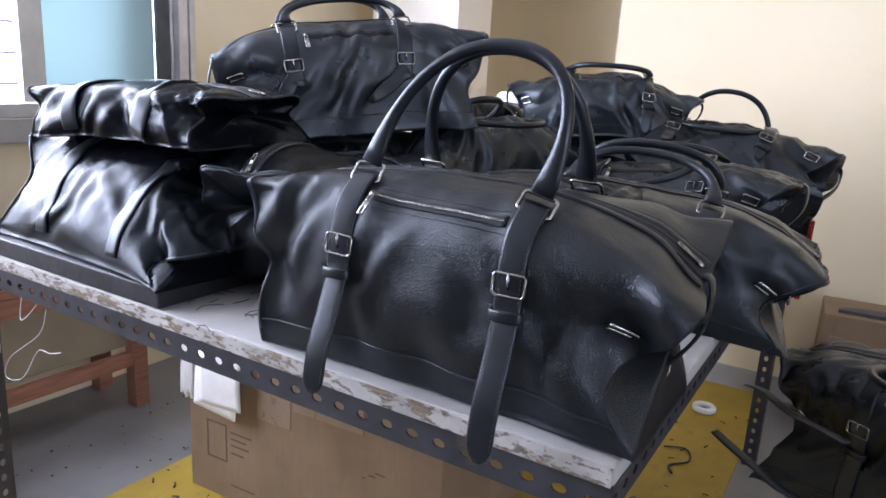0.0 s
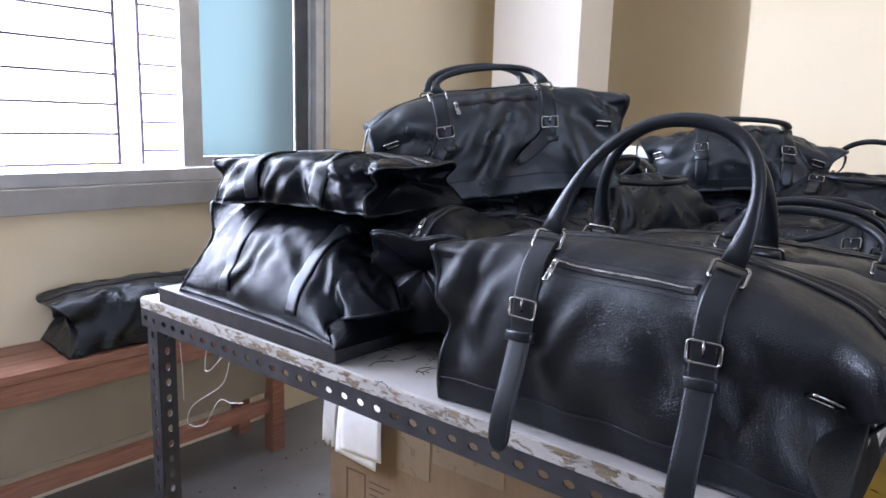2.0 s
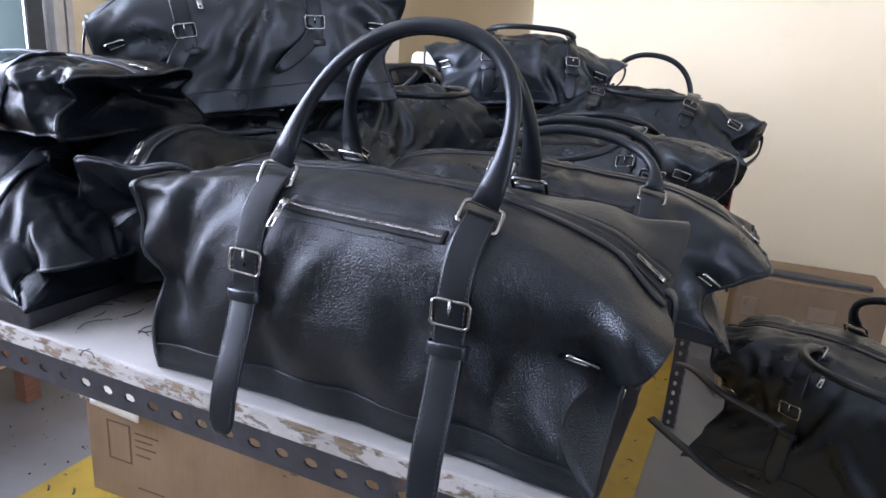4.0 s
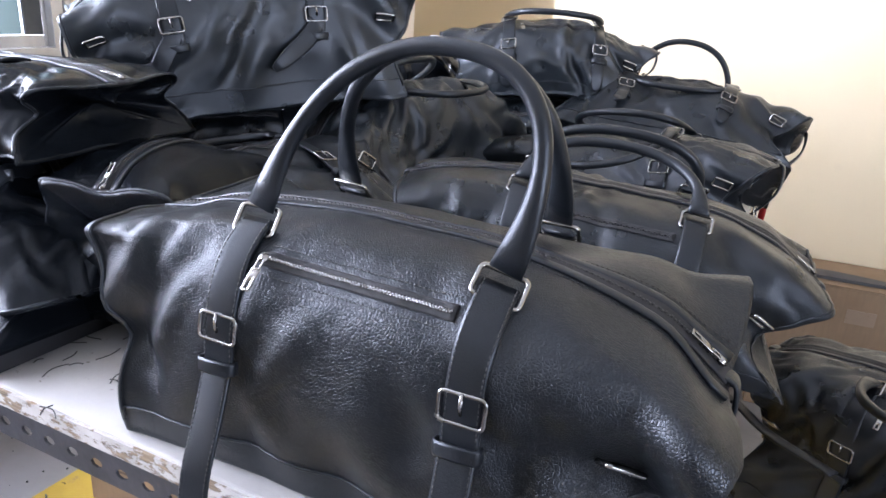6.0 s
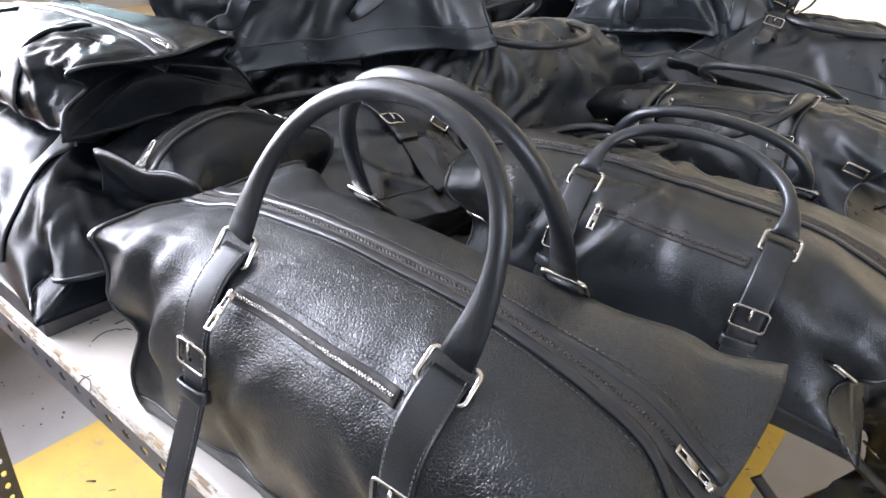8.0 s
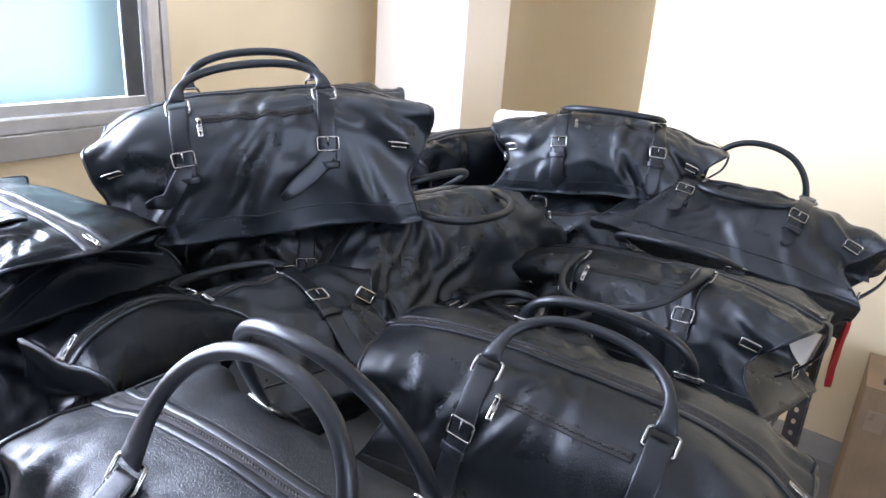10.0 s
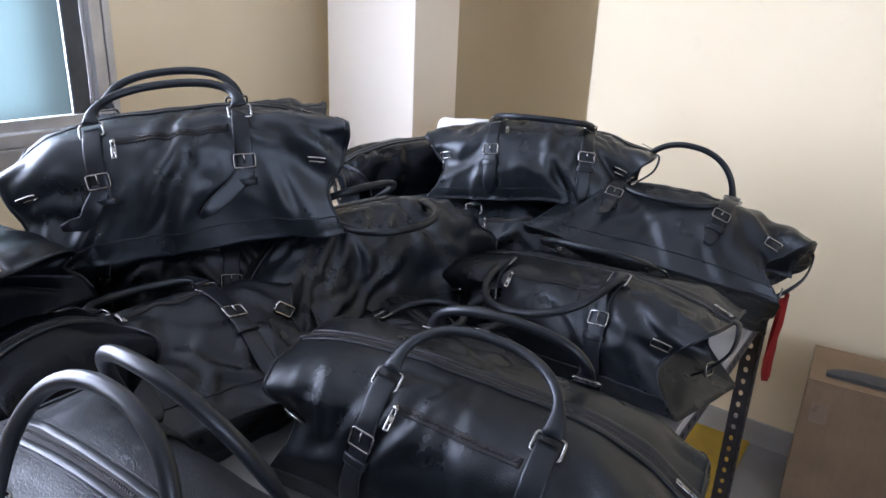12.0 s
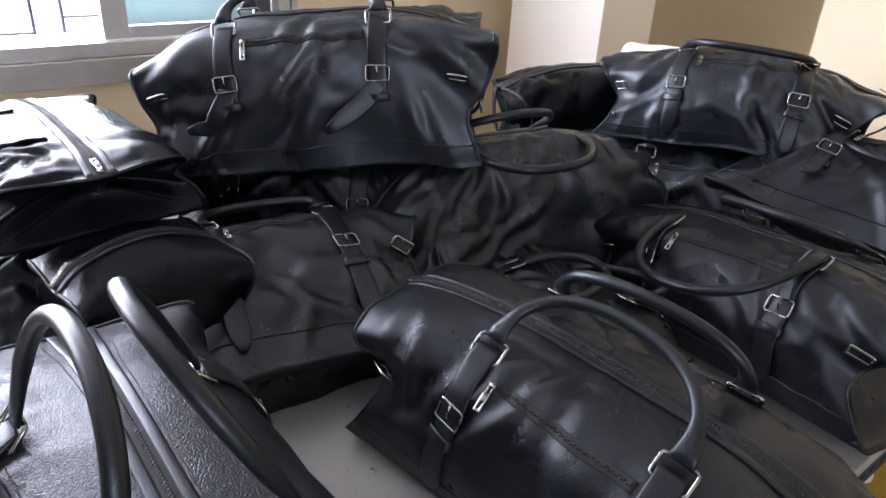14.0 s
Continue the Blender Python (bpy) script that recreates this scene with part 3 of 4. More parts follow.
def duffel_bag(m, size, seed, material, label, handles=(((0, 0.25, 1), 0.17), ((0, -0.25, 1), 0.17)), detail=1, hang=False, straps=True, tails=(), ends_on=True, bands=False, slack=0.095, **shape):
    """A weekend bag with two rolled handles, four buckled straps, a top zip and a front pocket zip. m: the pose of its base."""
    bag = Bag(*size, seed, **shape).slacken(slack)
    top = thing("duffel_bag", m, label, "duffel bag", "leather duffel bags")
    part("body", bag.mesh(), material, top)

    # the seam round the base and the side seams
    for v, name in () if bands else ((3.45, "base_seam"), (14.55, "base_seam")):
        line = [bag.at(-0.98 + 1.96 * k / 40, v, 0.0006) for k in range(41)]
        part(name, sweep(bmesh.new(), [q[0] for q in line], [q[3] for q in line], 0.0016, 0.0016, 6), STRAP_LEATHER, top)
    for u in (-0.985,) if detail > 1 else (-0.985, 0.985):
        line = [bag.at(u, 3.2 + 11.6 * k / 48, 0.0004) for k in range(49)]
        part("end_piping", sweep(bmesh.new(), [q[0] for q in line], [q[3] for q in line], 0.0022, 0.0022, 6), STRAP_LEATHER, top)

    # top zip
    line = [bag.at(-0.99 + 1.98 * k / 60, 9.0, 0.0012) for k in range(61)]
    tape = part("zip_tape", sweep(bmesh.new(), [q[0] for q in line], [q[3] for q in line], 0.014, 0.0012, 8, square=5), ZIP_TAPE, top)
    for v in (8.72, 9.28):
        line = [bag.at(-0.985 + 1.97 * k / 50, v, 0.0012) for k in range(51)]
        part("zip_welt", sweep(bmesh.new(), [q[0] for q in line], [q[3] for q in line], 0.0055, 0.0022, 8, square=3), STRAP_LEATHER, top)

    if detail > 1:
        bm = bmesh.new()
        for v in (8.5, 9.5):
            for k in range(130):
                p, a, b, n = bag.at(-0.98 + 1.96 * (k + 0.5) / 130, v, 0.0005)
                sweep(bm, [p - a * 0.0014, p + a * 0.0014], n, 0.0006, 0.0006, 4)
        tagged(part("stitching", bm, THREAD, tape), kind="stuff")

    def teeth(u0, u1, v, count):
        bm = bmesh.new()
        for k in range(count):
            p, a, b, n = bag.at(u0 + (u1 - u0) * (k + 0.5) / count, v, 0.0026)
            q = placed(p, a, b, n)
            half = abs(u1 - u0) * bag.l / count * 0.33
            y = 0.0007 if k % 2 else -0.0007
            verts = [bm.verts.new(q @ Vector((sx * half, y + sy * 0.0013, sz * 0.001))) for sz in (-1, 1) for sx, sy in ((-1, -1), (1, -1), (1, 1), (-1, 1))]
            for f in ((4, 5, 6, 7), (0, 1, 5, 4), (1, 2, 6, 5), (2, 3, 7, 6), (3, 0, 4, 7)):
                bm.faces.new([verts[i] for i in f])
        return bm

    part("zip_teeth", teeth(-0.97, 0.97, 9.0, 240 if detail > 1 else 130), DARK_METAL, tape)
    p, a, b, n = bag.at(0.955, 9.0, 0.003)
    part("zip_pull", puller_mesh(placed(p, -b, a, n)), BRIGHT_NICKEL, top, "bright nickel zip pull")

    # front pocket zip between the straps
    if bands:
        for u in (-0.43, 0.43):
            line = [bag.at(u, 8.2 - 4.9 * k / 26, 0.0022) for k in range(27)]
            part("strap", sweep(bmesh.new(), [q[0] for q in line], [q[3] for q in line], 0.0165, 0.0024, 12, square=4), STRAP_LEATHER, top)
    if not straps:
        finish_bag(bag, top, {(b, u): bag.at(u, 10.7 if b else 7.3, 0.004)[0] for b in (False, True) for u in (-0.43, 0.43)}, handles, ends_on)
        return top
    line = [bag.at(-0.33 + 0.68 * k / 30, 6.55, 0.0006) for k in range(31)]
    pocket = part("pocket_zip_tape", sweep(bmesh.new(), [q[0] for q in line], [q[3] for q in line], 0.0075, 0.0012, 8, square=5), ZIP_TAPE, top)
    part("zip_teeth", teeth(-0.32, 0.34, 6.55, 124 if detail > 1 else 50), NICKEL if detail > 1 else DARK_METAL, pocket)
    p, a, b, n = bag.at(-0.315, 6.5, 0.003)
    part("zip_pull", puller_mesh(placed(p, a, b, n)), BRIGHT_NICKEL, top, "bright nickel zip pull")
    if detail > 1:
        bm = bmesh.new()
        for v in (6.55 - 0.28, 6.55 + 0.28):
            for k in range(46):
                p, a, b, n = bag.at(-0.33 + 0.68 * (k + 0.5) / 46, v, 0.0007)
                sweep(bm, [p - a * 0.0014, p + a * 0.0014], n, 0.0005, 0.0005, 4)
        tagged(part("stitching", bm, THREAD, pocket), kind="stuff")

    # straps, each with its ring, buckle and keeper
    ends = {}
    for back in (False, True):
        for u in (-0.43, 0.43):
            def vv(v):
                return 18 - v if back else v

            line = [bag.at(u, vv(7.25 - (7.25 - 3.25) * k / 26), 0.003) for k in range(27)]
            pts, ups = [q[0] for q in line], [q[3] for q in line]
            for turn in range(14):
                pts = [pts[0]] + [0.5 * b + 0.25 * (a + c) for a, b, c in zip(pts, pts[1:], pts[2:])] + [pts[-1]]
                ups = [ups[0]] + [(a + b + c).normalized() for a, b, c in zip(ups, ups[1:], ups[2:])] + [ups[-1]]
            pts = [p + n * 0.0025 for p, n in zip(pts, ups)]
            on_strap = [placed(pts[k] + ups[k] * 0.003, (pts[k - 1] - pts[k + 1]).cross(ups[k]), None, ups[k]) for k in (12, 16)]
            if hang and not back:
                keep = 16
                drop = pts[keep - 1]
                tail = smooth_path([drop, drop + Vector((0.002, -0.018, -0.045)), drop + Vector((0.003, -0.04, -0.1)), drop + Vector((0.002, -0.048, -0.152 - (0.01 if u > 0 else 0.0)))], 6)
                pts, ups = pts[: keep - 1] + tail, ups[: keep - 1] + [Vector((0, -1, 0.1))] * len(tail)
            if tails and not back:
                pts, ups = pts[:18], ups[:18]
            on_strap[1] = placed(pts[16] + ups[16].normalized() * 0.003, (pts[15] - pts[17]).cross(ups[16]), None, ups[16].normalized())
            widths = [0.0165] * (len(pts) - 3) + [0.0155, 0.012, 0.006]
            strap = part("strap", sweep(bmesh.new(), pts, ups, widths, 0.0026, 12, square=4), STRAP_LEATHER, top)
            if detail > 1 and not back:
                bm = bmesh.new()
                for k in range(len(pts) - 3):
                    for f in (0.25, 0.75):
                        p = pts[k].lerp(pts[k + 1], f)
                        d, n = (pts[k + 1] - pts[k]).normalized(), ups[k]
                        s = d.cross(n).normalized()
                        for side in (-0.0138, 0.0138):
                            q = p + s * side + n.normalized() * 0.0027
                            sweep(bm, [q - d * 0.0015, q + d * 0.0015], n, 0.0006, 0.0005, 4)
                tagged(part("stitching", bm, THREAD, strap), kind="stuff")
            p = bag.at(u, vv(7.2), 0.006)[0]
            _, a, b, n = bag.at(u, vv(6.45))
            up = -b if back else b
            part("ring", ring_mesh(placed(p, a, up, n), 0.0205, 0.0135, 0.0024), NICKEL if detail == 1 else BRIGHT_NICKEL, strap, "rectangular nickel ring")
            ends[back, u] = p + n * 0.003 + up * 0.012
            p, a, b, n = bag.at(u, vv(5.35), 0.0055)
            part("buckle", buckle_mesh(on_strap[0]), NICKEL, strap, "nickel roller buckle")
            if tails and not back:
                out, across = tails[0 if u < 0 else 1]
                pts = [bag.at(u, 5.3 - 0.14 * k, 0.005 + out * (k / 9) ** 1.5)[0] + a * (across * (k / 9) ** 1.7) for k in range(10)]
                part("strap_tail", sweep(bmesh.new(), pts, [n] * 10, [0.016] * 7 + [0.015, 0.012, 0.006], 0.0022, 10, square=4), STRAP_LEATHER, strap)
            part("keeper", keeper_mesh(on_strap[1]), STRAP_LEATHER, strap)

    finish_bag(bag, top, ends, handles, ends_on)
    return top


def finish_bag(bag, top, ends, handles, ends_on):
    # rolled handles
    for back, (up, high) in zip((False, True), handles):
        pts = handle_path(ends[back, -0.43], ends[back, 0.43], up, high)
        n = len(pts)
        wide = [0.0078 + 0.0075 * max(0.0, 1 - min(i, n - 1 - i) / 5.0) ** 1.5 for i in range(n)]
        thick = [0.0078 - 0.004 * max(0.0, 1 - min(i, n - 1 - i) / 4.0) for i in range(n)]
        sides = Vector((0, 1 if back else -1, 0)) if abs(Vector(up).normalized().y) < 0.8 else Vector((0, 0, 1))
        part("handle", sweep(bmesh.new(), pts, sides, wide, thick, 12), STRAP_LEATHER, top)

    # end rings, and the strap from the hood of the zip down to its buckle
    for side in (-1, 1) if ends_on else ():
        if bag.blunt[0 if side < 0 else 1] > 0.75:
            continue
        for v in (5.35, 12.65):
            p, a, b, n = bag.at(side * 0.86, v, 0.004)
            part("ring", ring_mesh(placed(p, a, b, n) @ pose(0, 0, 0.004, 35, 0, 0), 0.017, 0.0095, 0.0027), BRIGHT_NICKEL, top, "nickel side ring")
        tip = bag.at(side * 0.995, 9.0, 0.003)[0]
        foot = bag.at(side * 0.99, 3.3)[0]
        foot = Vector((foot.x + side * 0.004, 0.0, max(0.05, bag.h * 0.22)))
        mid = tip.lerp(foot, 0.5) + Vector((side * 0.022, 0, 0.0))
        pts = smooth_path([tip - Vector((side * 0.012, 0, -0.001)), tip + Vector((side * 0.006, 0, -0.008)), mid, foot + Vector((side * 0.006, 0, 0.012)), foot + Vector((-side * 0.02, 0, -0.006))], 7)
        belt = part("end_strap", sweep(bmesh.new(), pts, [Vector((side, 0, 0.3))] * len(pts), 0.011, 0.0025, 8, square=4), STRAP_LEATHER, top)
        q = Matrix.Translation(foot + Vector((side * 0.01, 0, 0.014))) @ Matrix(((0, 0, side), (side, 0, 0), (0, 1, 0))).to_4x4()
        part("buckle", ring_mesh(q, 0.016, 0.012, 0.002), BRIGHT_NICKEL, belt, "nickel buckle")


def keeper_mesh(m):
    """A narrow leather loop across a strap."""
    pts = [m @ Vector((x, 0, z)) for x, z in ((-0.019, -0.006), (-0.0195, 0.0), (-0.0165, 0.0032), (0.0, 0.0038), (0.0165, 0.0032), (0.0195, 0.0), (0.019, -0.006))]
    ups = [m.to_3x3() @ Vector(d) for d in ((-1, 0, 0), (-1, 0, 0.3), (-0.2, 0, 1), (0, 0, 1), (0.2, 0, 1), (1, 0, 0.3), (1, 0, 0))]
    return sweep(bmesh.new(), pts, ups, 0.0068, 0.0016, 8, square=4)


UPRIGHT = (((0.3, 0.22, 1), 0.17), ((0.16, -0.5, 1), 0.18))
LYING = (((0, 1, 0.12), 0.12), ((0.15, 1, 0.0), 0.1))

# ---- the work table ----
TX0, TX1, TY0, TY1, TZ = -1.03, 0.402, 1.213, 3.05, 0.87
table = thing("work_table", pose(0, 0, 0), "white-topped work table on a grey slotted angle-iron frame", "table")
block("tabletop", TX0, TX1, TY0 + 0.004, TY1, TZ - 0.026, TZ, TABLETOP, table, "scuffed white board top", bevel=0.003)
block("front_edge", TX0 + 0.002, TX1 - 0.002, TY0, TY0 + 0.0035, TZ - 0.025, TZ - 0.003, EDGE, table, "chipped plywood edge")


def angle_bar(name, m, count, pitch=0.038):
    bm = bmesh.new()
    perforated(bm, m, count, pitch, 0.021, 0.0095, 0.0065, 0.003)
    perforated(bm, m @ pose(0, 0.0215, -0.0215, 90, 0, 0), count, pitch, 0.021, 0.0095, 0.0065, 0.003)
    return part(name, bm, STEEL, table, smooth=False)


front = pose(TX0, TY0 + 0.002, TZ - 0.048, 90, 0, 0)
angle_bar("front_rail", front, 36, (TX1 - TX0) / 36)
angle_bar("back_rail", pose(TX1, TY1 - 0.002, TZ - 0.048, 90, 0, 180), 36, (TX1 - TX0) / 36)
angle_bar("side_rail", pose(TX1 - 0.002, TY0 + 0.004, TZ - 0.048, 90, 0, 90), 49, (TY1 - TY0 - 0.008) / 49)
angle_bar("side_rail", pose(TX0 + 0.002, TY1 - 0.004, TZ - 0.048, 90, 0, -90), 49, (TY1 - TY0 - 0.008) / 49)
for x, y, turn in ((TX0 + 0.04, TY0 + 0.006, 0), (TX1 - 0.03, TY0 + 0.006, 0), (TX0 + 0.04, TY1 - 0.03, 0), (TX1 - 0.03, TY1 - 0.03, 0)):
    m = pose(x, y, TZ - 0.028, 90, 90, 0)
    bm = bmesh.new()
    perforated(bm, m, 22, (TZ - 0.028) / 22, 0.021, 0.0095, 0.0065, 0.003)
    perforated(bm, m @ pose(0, 0.0215, -0.0215, 90, 0, 0), 22, (TZ - 0.028) / 22, 0.021, 0.0095, 0.0065, 0.003)
    part("leg", bm, STEEL, table, smooth=False)

board = tagged(block("black_board", -0.95, -0.357, 1.217, 1.78, TZ + 0.001, TZ + 0.036, BLACK_BOARD, bevel=0.003), "scratched black board lying on the white tabletop", "board")

# ---- the bags ----
def put(x, y, z, yaw=0.0, tilt=0.0, roll=0.0):
    return pose(x, y, z, 0, 0, yaw) @ pose(0, 0, 0, tilt, roll, 0)


LOW = (((0, 0.6, 0.55), 0.08), ((0, 0.2, 1), 0.07))
DROOP = (((0, -0.9, 0.1), 0.15), ((0, -0.6, 0.6), 0.15))
duffel_bag(put(0.141, 1.346, TZ + 0.002), (0.552, 0.275, 0.262), 1, BLACK_LEATHER, "pebbled black leather duffel bag standing upright, handles raised",
           UPRIGHT, detail=2, hang=True, slack=0.055, ear=0.0, crumple=0.01, fold=0.005, drop=0.22, uneven=0.1, blunt=(1.0, 0.1), blunt_back=(1.0, 0.7), back_drop=0.1, folds=0.006, dimple=0.004, ears=(-0.008, 0.045), tuck=0.02, base_in=0.16, gusset=-0.012,
           dents=((0.07, 0.12, 0.03, 0.012), (-0.06, 0.12, 0.026, 0.012), (-0.1, 0.06, 0.03, 0.01), (-0.235, 0.11, 0.026, 0.018), (0.175, 0.13, 0.03, 0.018), (0.25, 0.12, 0.04, 0.034), (0.285, 0.195, 0.03, -0.02), (0.0, 0.05, 0.035, 0.01), (0.14, 0.05, 0.04, 0.01)))
duffel_bag(put(0.207, 1.825, TZ + 0.008, 9, 0, 4), (0.575, 0.3, 0.21), 2, DEEP_LEATHER, "black leather duffel bag with handles folded back, behind another", (((0, 0.7, 0.5), 0.1), ((0.05, -0.25, 0.6), 0.075)), slack=0.085, crumple=0.018, fold=0.009, drop=0.3, uneven=0.2, pits=0.012, folds=0.008, ears=(0.015, 0.01), tuck=0.02)
duffel_bag(put(0.138, 2.33, TZ + 0.004, -8, -8, -6), (0.6, 0.27, 0.21), 3, DEEP_LEATHER, "black leather duffel bag with looped handles and gaping end", (((0, -1, -0.5), 0.17), ((0, -0.95, 0.3), 0.12)), crumple=0.022, fold=0.009, drop=0.1, gusset=0.1, pits=0.02, folds=0.012, ears=(0.01, 0.02), tuck=0.02)
duffel_bag(put(0.158, 2.645, 0.97, 5, -46, 6), (0.6, 0.19, 0.25), 4, DEEP_LEATHER, "slack black leather bag lying on its back at the table end", (((0, -0.6, -0.85), 0.1), ((0, -0.9, 0.75), 0.16)), crumple=0.025, fold=0.012, tails=((0.03, -0.01), (0.005, 0.0)), pits=0.02, soft_base=True, folds=0.012, ears=(0.02, 0.03), tuck=0.02, slack=0.115)
duffel_bag(put(-0.2, 2.68, TZ + 0.002, 25), (0.58, 0.3, 0.22), 5, SOFT_LEATHER, "crumpled black leather bag low in the far pile", LYING, crumple=0.03, fold=0.01, pits=0.03, soft_base=True, folds=0.014)
duffel_bag(put(-0.2, 2.76, 1.085, 22, -8), (0.54, 0.34, 0.195), 6, SOFT_LEATHER, "crumpled black leather bag on top of the far pile", (((0.1, -0.6, 0.05), 0.09), ((0, 0.9, 0.05), 0.09)), crumple=0.03, fold=0.012, wrinkle=0.006, pits=0.03, soft_base=True, folds=0.014, ears=(0.02, 0.01), tuck=0.02, slack=0.13, drop=0.15)
duffel_bag(put(-0.62, 2.8, TZ + 0.002, 70), (0.56, 0.28, 0.31), 7, GLOSS_LEATHER, "dull black leather bag at the back of the pile", (), crumple=0.02, straps=False, pits=0.02, folds=0.01)
duffel_bag(put(-0.05, 2.06, TZ + 0.002, -25), (0.4, 0.26, 0.13), 8, DEEP_LEATHER, "flattened black leather bag under other bags", LYING, crumple=0.03, fold=0.01, pits=0.03, soft_base=True, folds=0.012, slack=0.1)
duffel_bag(put(-0.29, 2.17, 0.89, 78, -14), (0.56, 0.27, 0.27), 9, SOFT_LEATHER, "slumped black leather bag resting end-on, handles drooping", (((-0.25, -1, -0.25), 0.15), ((-0.1, -0.9, 0.25), 0.17)), ends_on=False, straps=False, crumple=0.025, gusset=0.02, fold=0.012, drop=0.4, uneven=1.0, nose=0.02, pinch=0.1, blunt=(0.2, 0.1), dimple=0.006, pits=0.03, soft_base=True, folds=0.014, ears=(0.02, 0.01), slack=0.11)
duffel_bag(put(-0.6, 1.9, TZ + 0.002, 40), (0.58, 0.3, 0.26), 10, DEEP_LEATHER, "black leather bag squashed under a bigger bag", LOW, crumple=0.02, pits=0.03, soft_base=True, folds=0.012, slack=0.09)
duffel_bag(put(-0.525, 1.885, 1.118, 51, 0, -7), (0.575, 0.25, 0.256), 11, SOFT_LEATHER, "large black leather duffel bag sitting on top of the pile", (((0, 0.75, 0.6), 0.075), ((0, 0.5, 0.7), 0.07)), crumple=0.02, fold=0.007, ear=0.0, nose=0.0, pinch=0.03, drop=0.1, uneven=1.5, wrinkle=0.005, dimple=0.004, blunt=(0.45, 0.6), tails=((0.018, -0.075), (0.02, -0.085)), pits=0.014, soft_base=True, folds=0.014, ears=(0.015, 0.03), tuck=0.015, slack=0.1)
duffel_bag(put(-0.135, 1.64, TZ + 0.05, 80, -62), (0.46, 0.13, 0.3), 12, DEEP_LEATHER, "black leather bag lying on its back between its neighbours", (((0, 0.6, 0.8), 0.07), ((0, 1, 0.3), 0.08)), crumple=0.02, fold=0.01, pits=0.02, soft_base=True, folds=0.012)
duffel_bag(put(-0.6, 1.43, 1.115, 2, 0, -2), (0.45, 0.28, 0.105), 13, GLOSS_LEATHER, "flat empty black leather bag laid across two others", (), ends_on=False, crumple=0.013, fold=0.009, straps=False, bands=True, lean=0.1, blunt=(0.7, 0.15), pits=0.014, soft_base=True, folds=0.012, slack=0.065)
duffel_bag(put(-0.605, 1.36, TZ + 0.037, -3), (0.55, 0.28, 0.21), 14, GLOSS_LEATHER, "shiny black leather bag slumped on the black board", (((0.3, -0.25, -1), 0.085),), ends_on=False, crumple=0.014, fold=0.004, dimple=0.0025, wrinkle=0.002, straps=False, bands=True, blunt=(0.9, 0.0), gusset=0.03, lean=0.45, drop=0.72, uneven=0.03, fall=1.7, pits=0.01, folds=0.007, tuck=0.03, slack=0.06)
duffel_bag(put(-0.31, 1.465, TZ + 0.038, -84), (0.22, 0.23, 0.222), 15, GLOSS_LEATHER, "shiny black leather bag end squeezed beside another", (), ends_on=False, crumple=0.02, straps=False, blunt=(0.6, 0.6), gusset=-0.012, nose=0.0, pits=0.008, soft_base=True, folds=0.01, slack=0.045)
duffel_bag(put(-1.745, 1.62, 0.552, 86), (0.66, 0.28, 0.19), 16, DEEP_LEATHER, "slack black leather bag lying on the bench under the window", (), ends_on=False, crumple=0.03, fold=0.008, straps=False, pits=0.03, soft_base=True, folds=0.014, slack=0.09)
duffel_bag(put(0.82, 2.07, 0.45, -28), (0.64, 0.3, 0.32), 17, DEEP_LEATHER, "drooping black leather bag beside the table", DROOP, crumple=0.03, fold=0.01, pits=0.035, soft_base=True, folds=0.014, slack=0.1)

# ---- under and round the table ----
def bent_sheet(name, pts, half, material, parent, thick=0.0012, up=(0, 0, 1), label=""):
    path = smooth_path(pts, 6)
    return part(name, sweep(bmesh.new(), path, Vector(up), half, thick, 8, square=6), material, parent, label)


structure(block("floor_sheet", -1.17, 0.34, 0.9, 3.7, 0.001, 0.006, YELLOW), "scuffed yellow sheet spread on the floor under the table", "floor sheet")

carton = thing("carton", pose(-0.62, 2.1, 0.006, 0, 0, 3), "large brown cardboard carton under the table, flap torn open", "carton")


def carton_shell(wide, deep, high, parent, material):
    t = 0.006
    block("front_wall", -wide / 2, wide / 2, -deep / 2, -deep / 2 + t, 0, high, material, parent, bevel=0.0015)
    block("back_wall", -wide / 2, wide / 2, deep / 2 - t, deep / 2, 0, high, material, parent, bevel=0.0015)
    for x in (-wide / 2, wide / 2 - t):
        block("side_wall", x, x + t, -deep / 2 + t, deep / 2 - t, 0, high, material, parent, bevel=0.0015)
    block("bottom", -wide / 2 + t, wide / 2 - t, -deep / 2 + t, deep / 2 - t, 0, t, material, parent)


carton_shell(0.86, 0.56, 0.47, carton, CARD)
block("tape", -0.16, -0.04, -0.283, -0.2805, 0.3, 0.47, TAPE, carton, "strip of packing tape")
block("patch", -0.03, 0.2, -0.283, -0.2805, 0.36, 0.466, TAPE, carton, "pale cardboard patch")
for x0, x1, z0, z1 in ((-0.36, -0.355, 0.12, 0.24), (-0.285, -0.28, 0.12, 0.24), (-0.355, -0.285, 0.12, 0.125), (-0.355, -0.285, 0.235, 0.24)):
    block("print_line", x0, x1, -0.2815, -0.2804, z0, z1, PRINT, carton)
for k, (w, z) in enumerate(((0.08, 0.22), (0.06, 0.2), (0.07, 0.18), (0.05, 0.155), (0.09, 0.05))):
    block("print_bar", -0.265, -0.265 + w, -0.2815, -0.2804, z, z + 0.004, PRINT, carton)
for k in range(3):
    block("print_bar", 0.2 + 0.02 * k, 0.21 + 0.03 * k, -0.2815, -0.2804, 0.24 + 0.012 * k, 0.243 + 0.012 * k, PRINT, carton)
flap = thing("paper_stack", pose(-0.62, 2.1, 0.006, 0, 0, 3), "torn white paper sheets hanging over the carton rim", "paper")
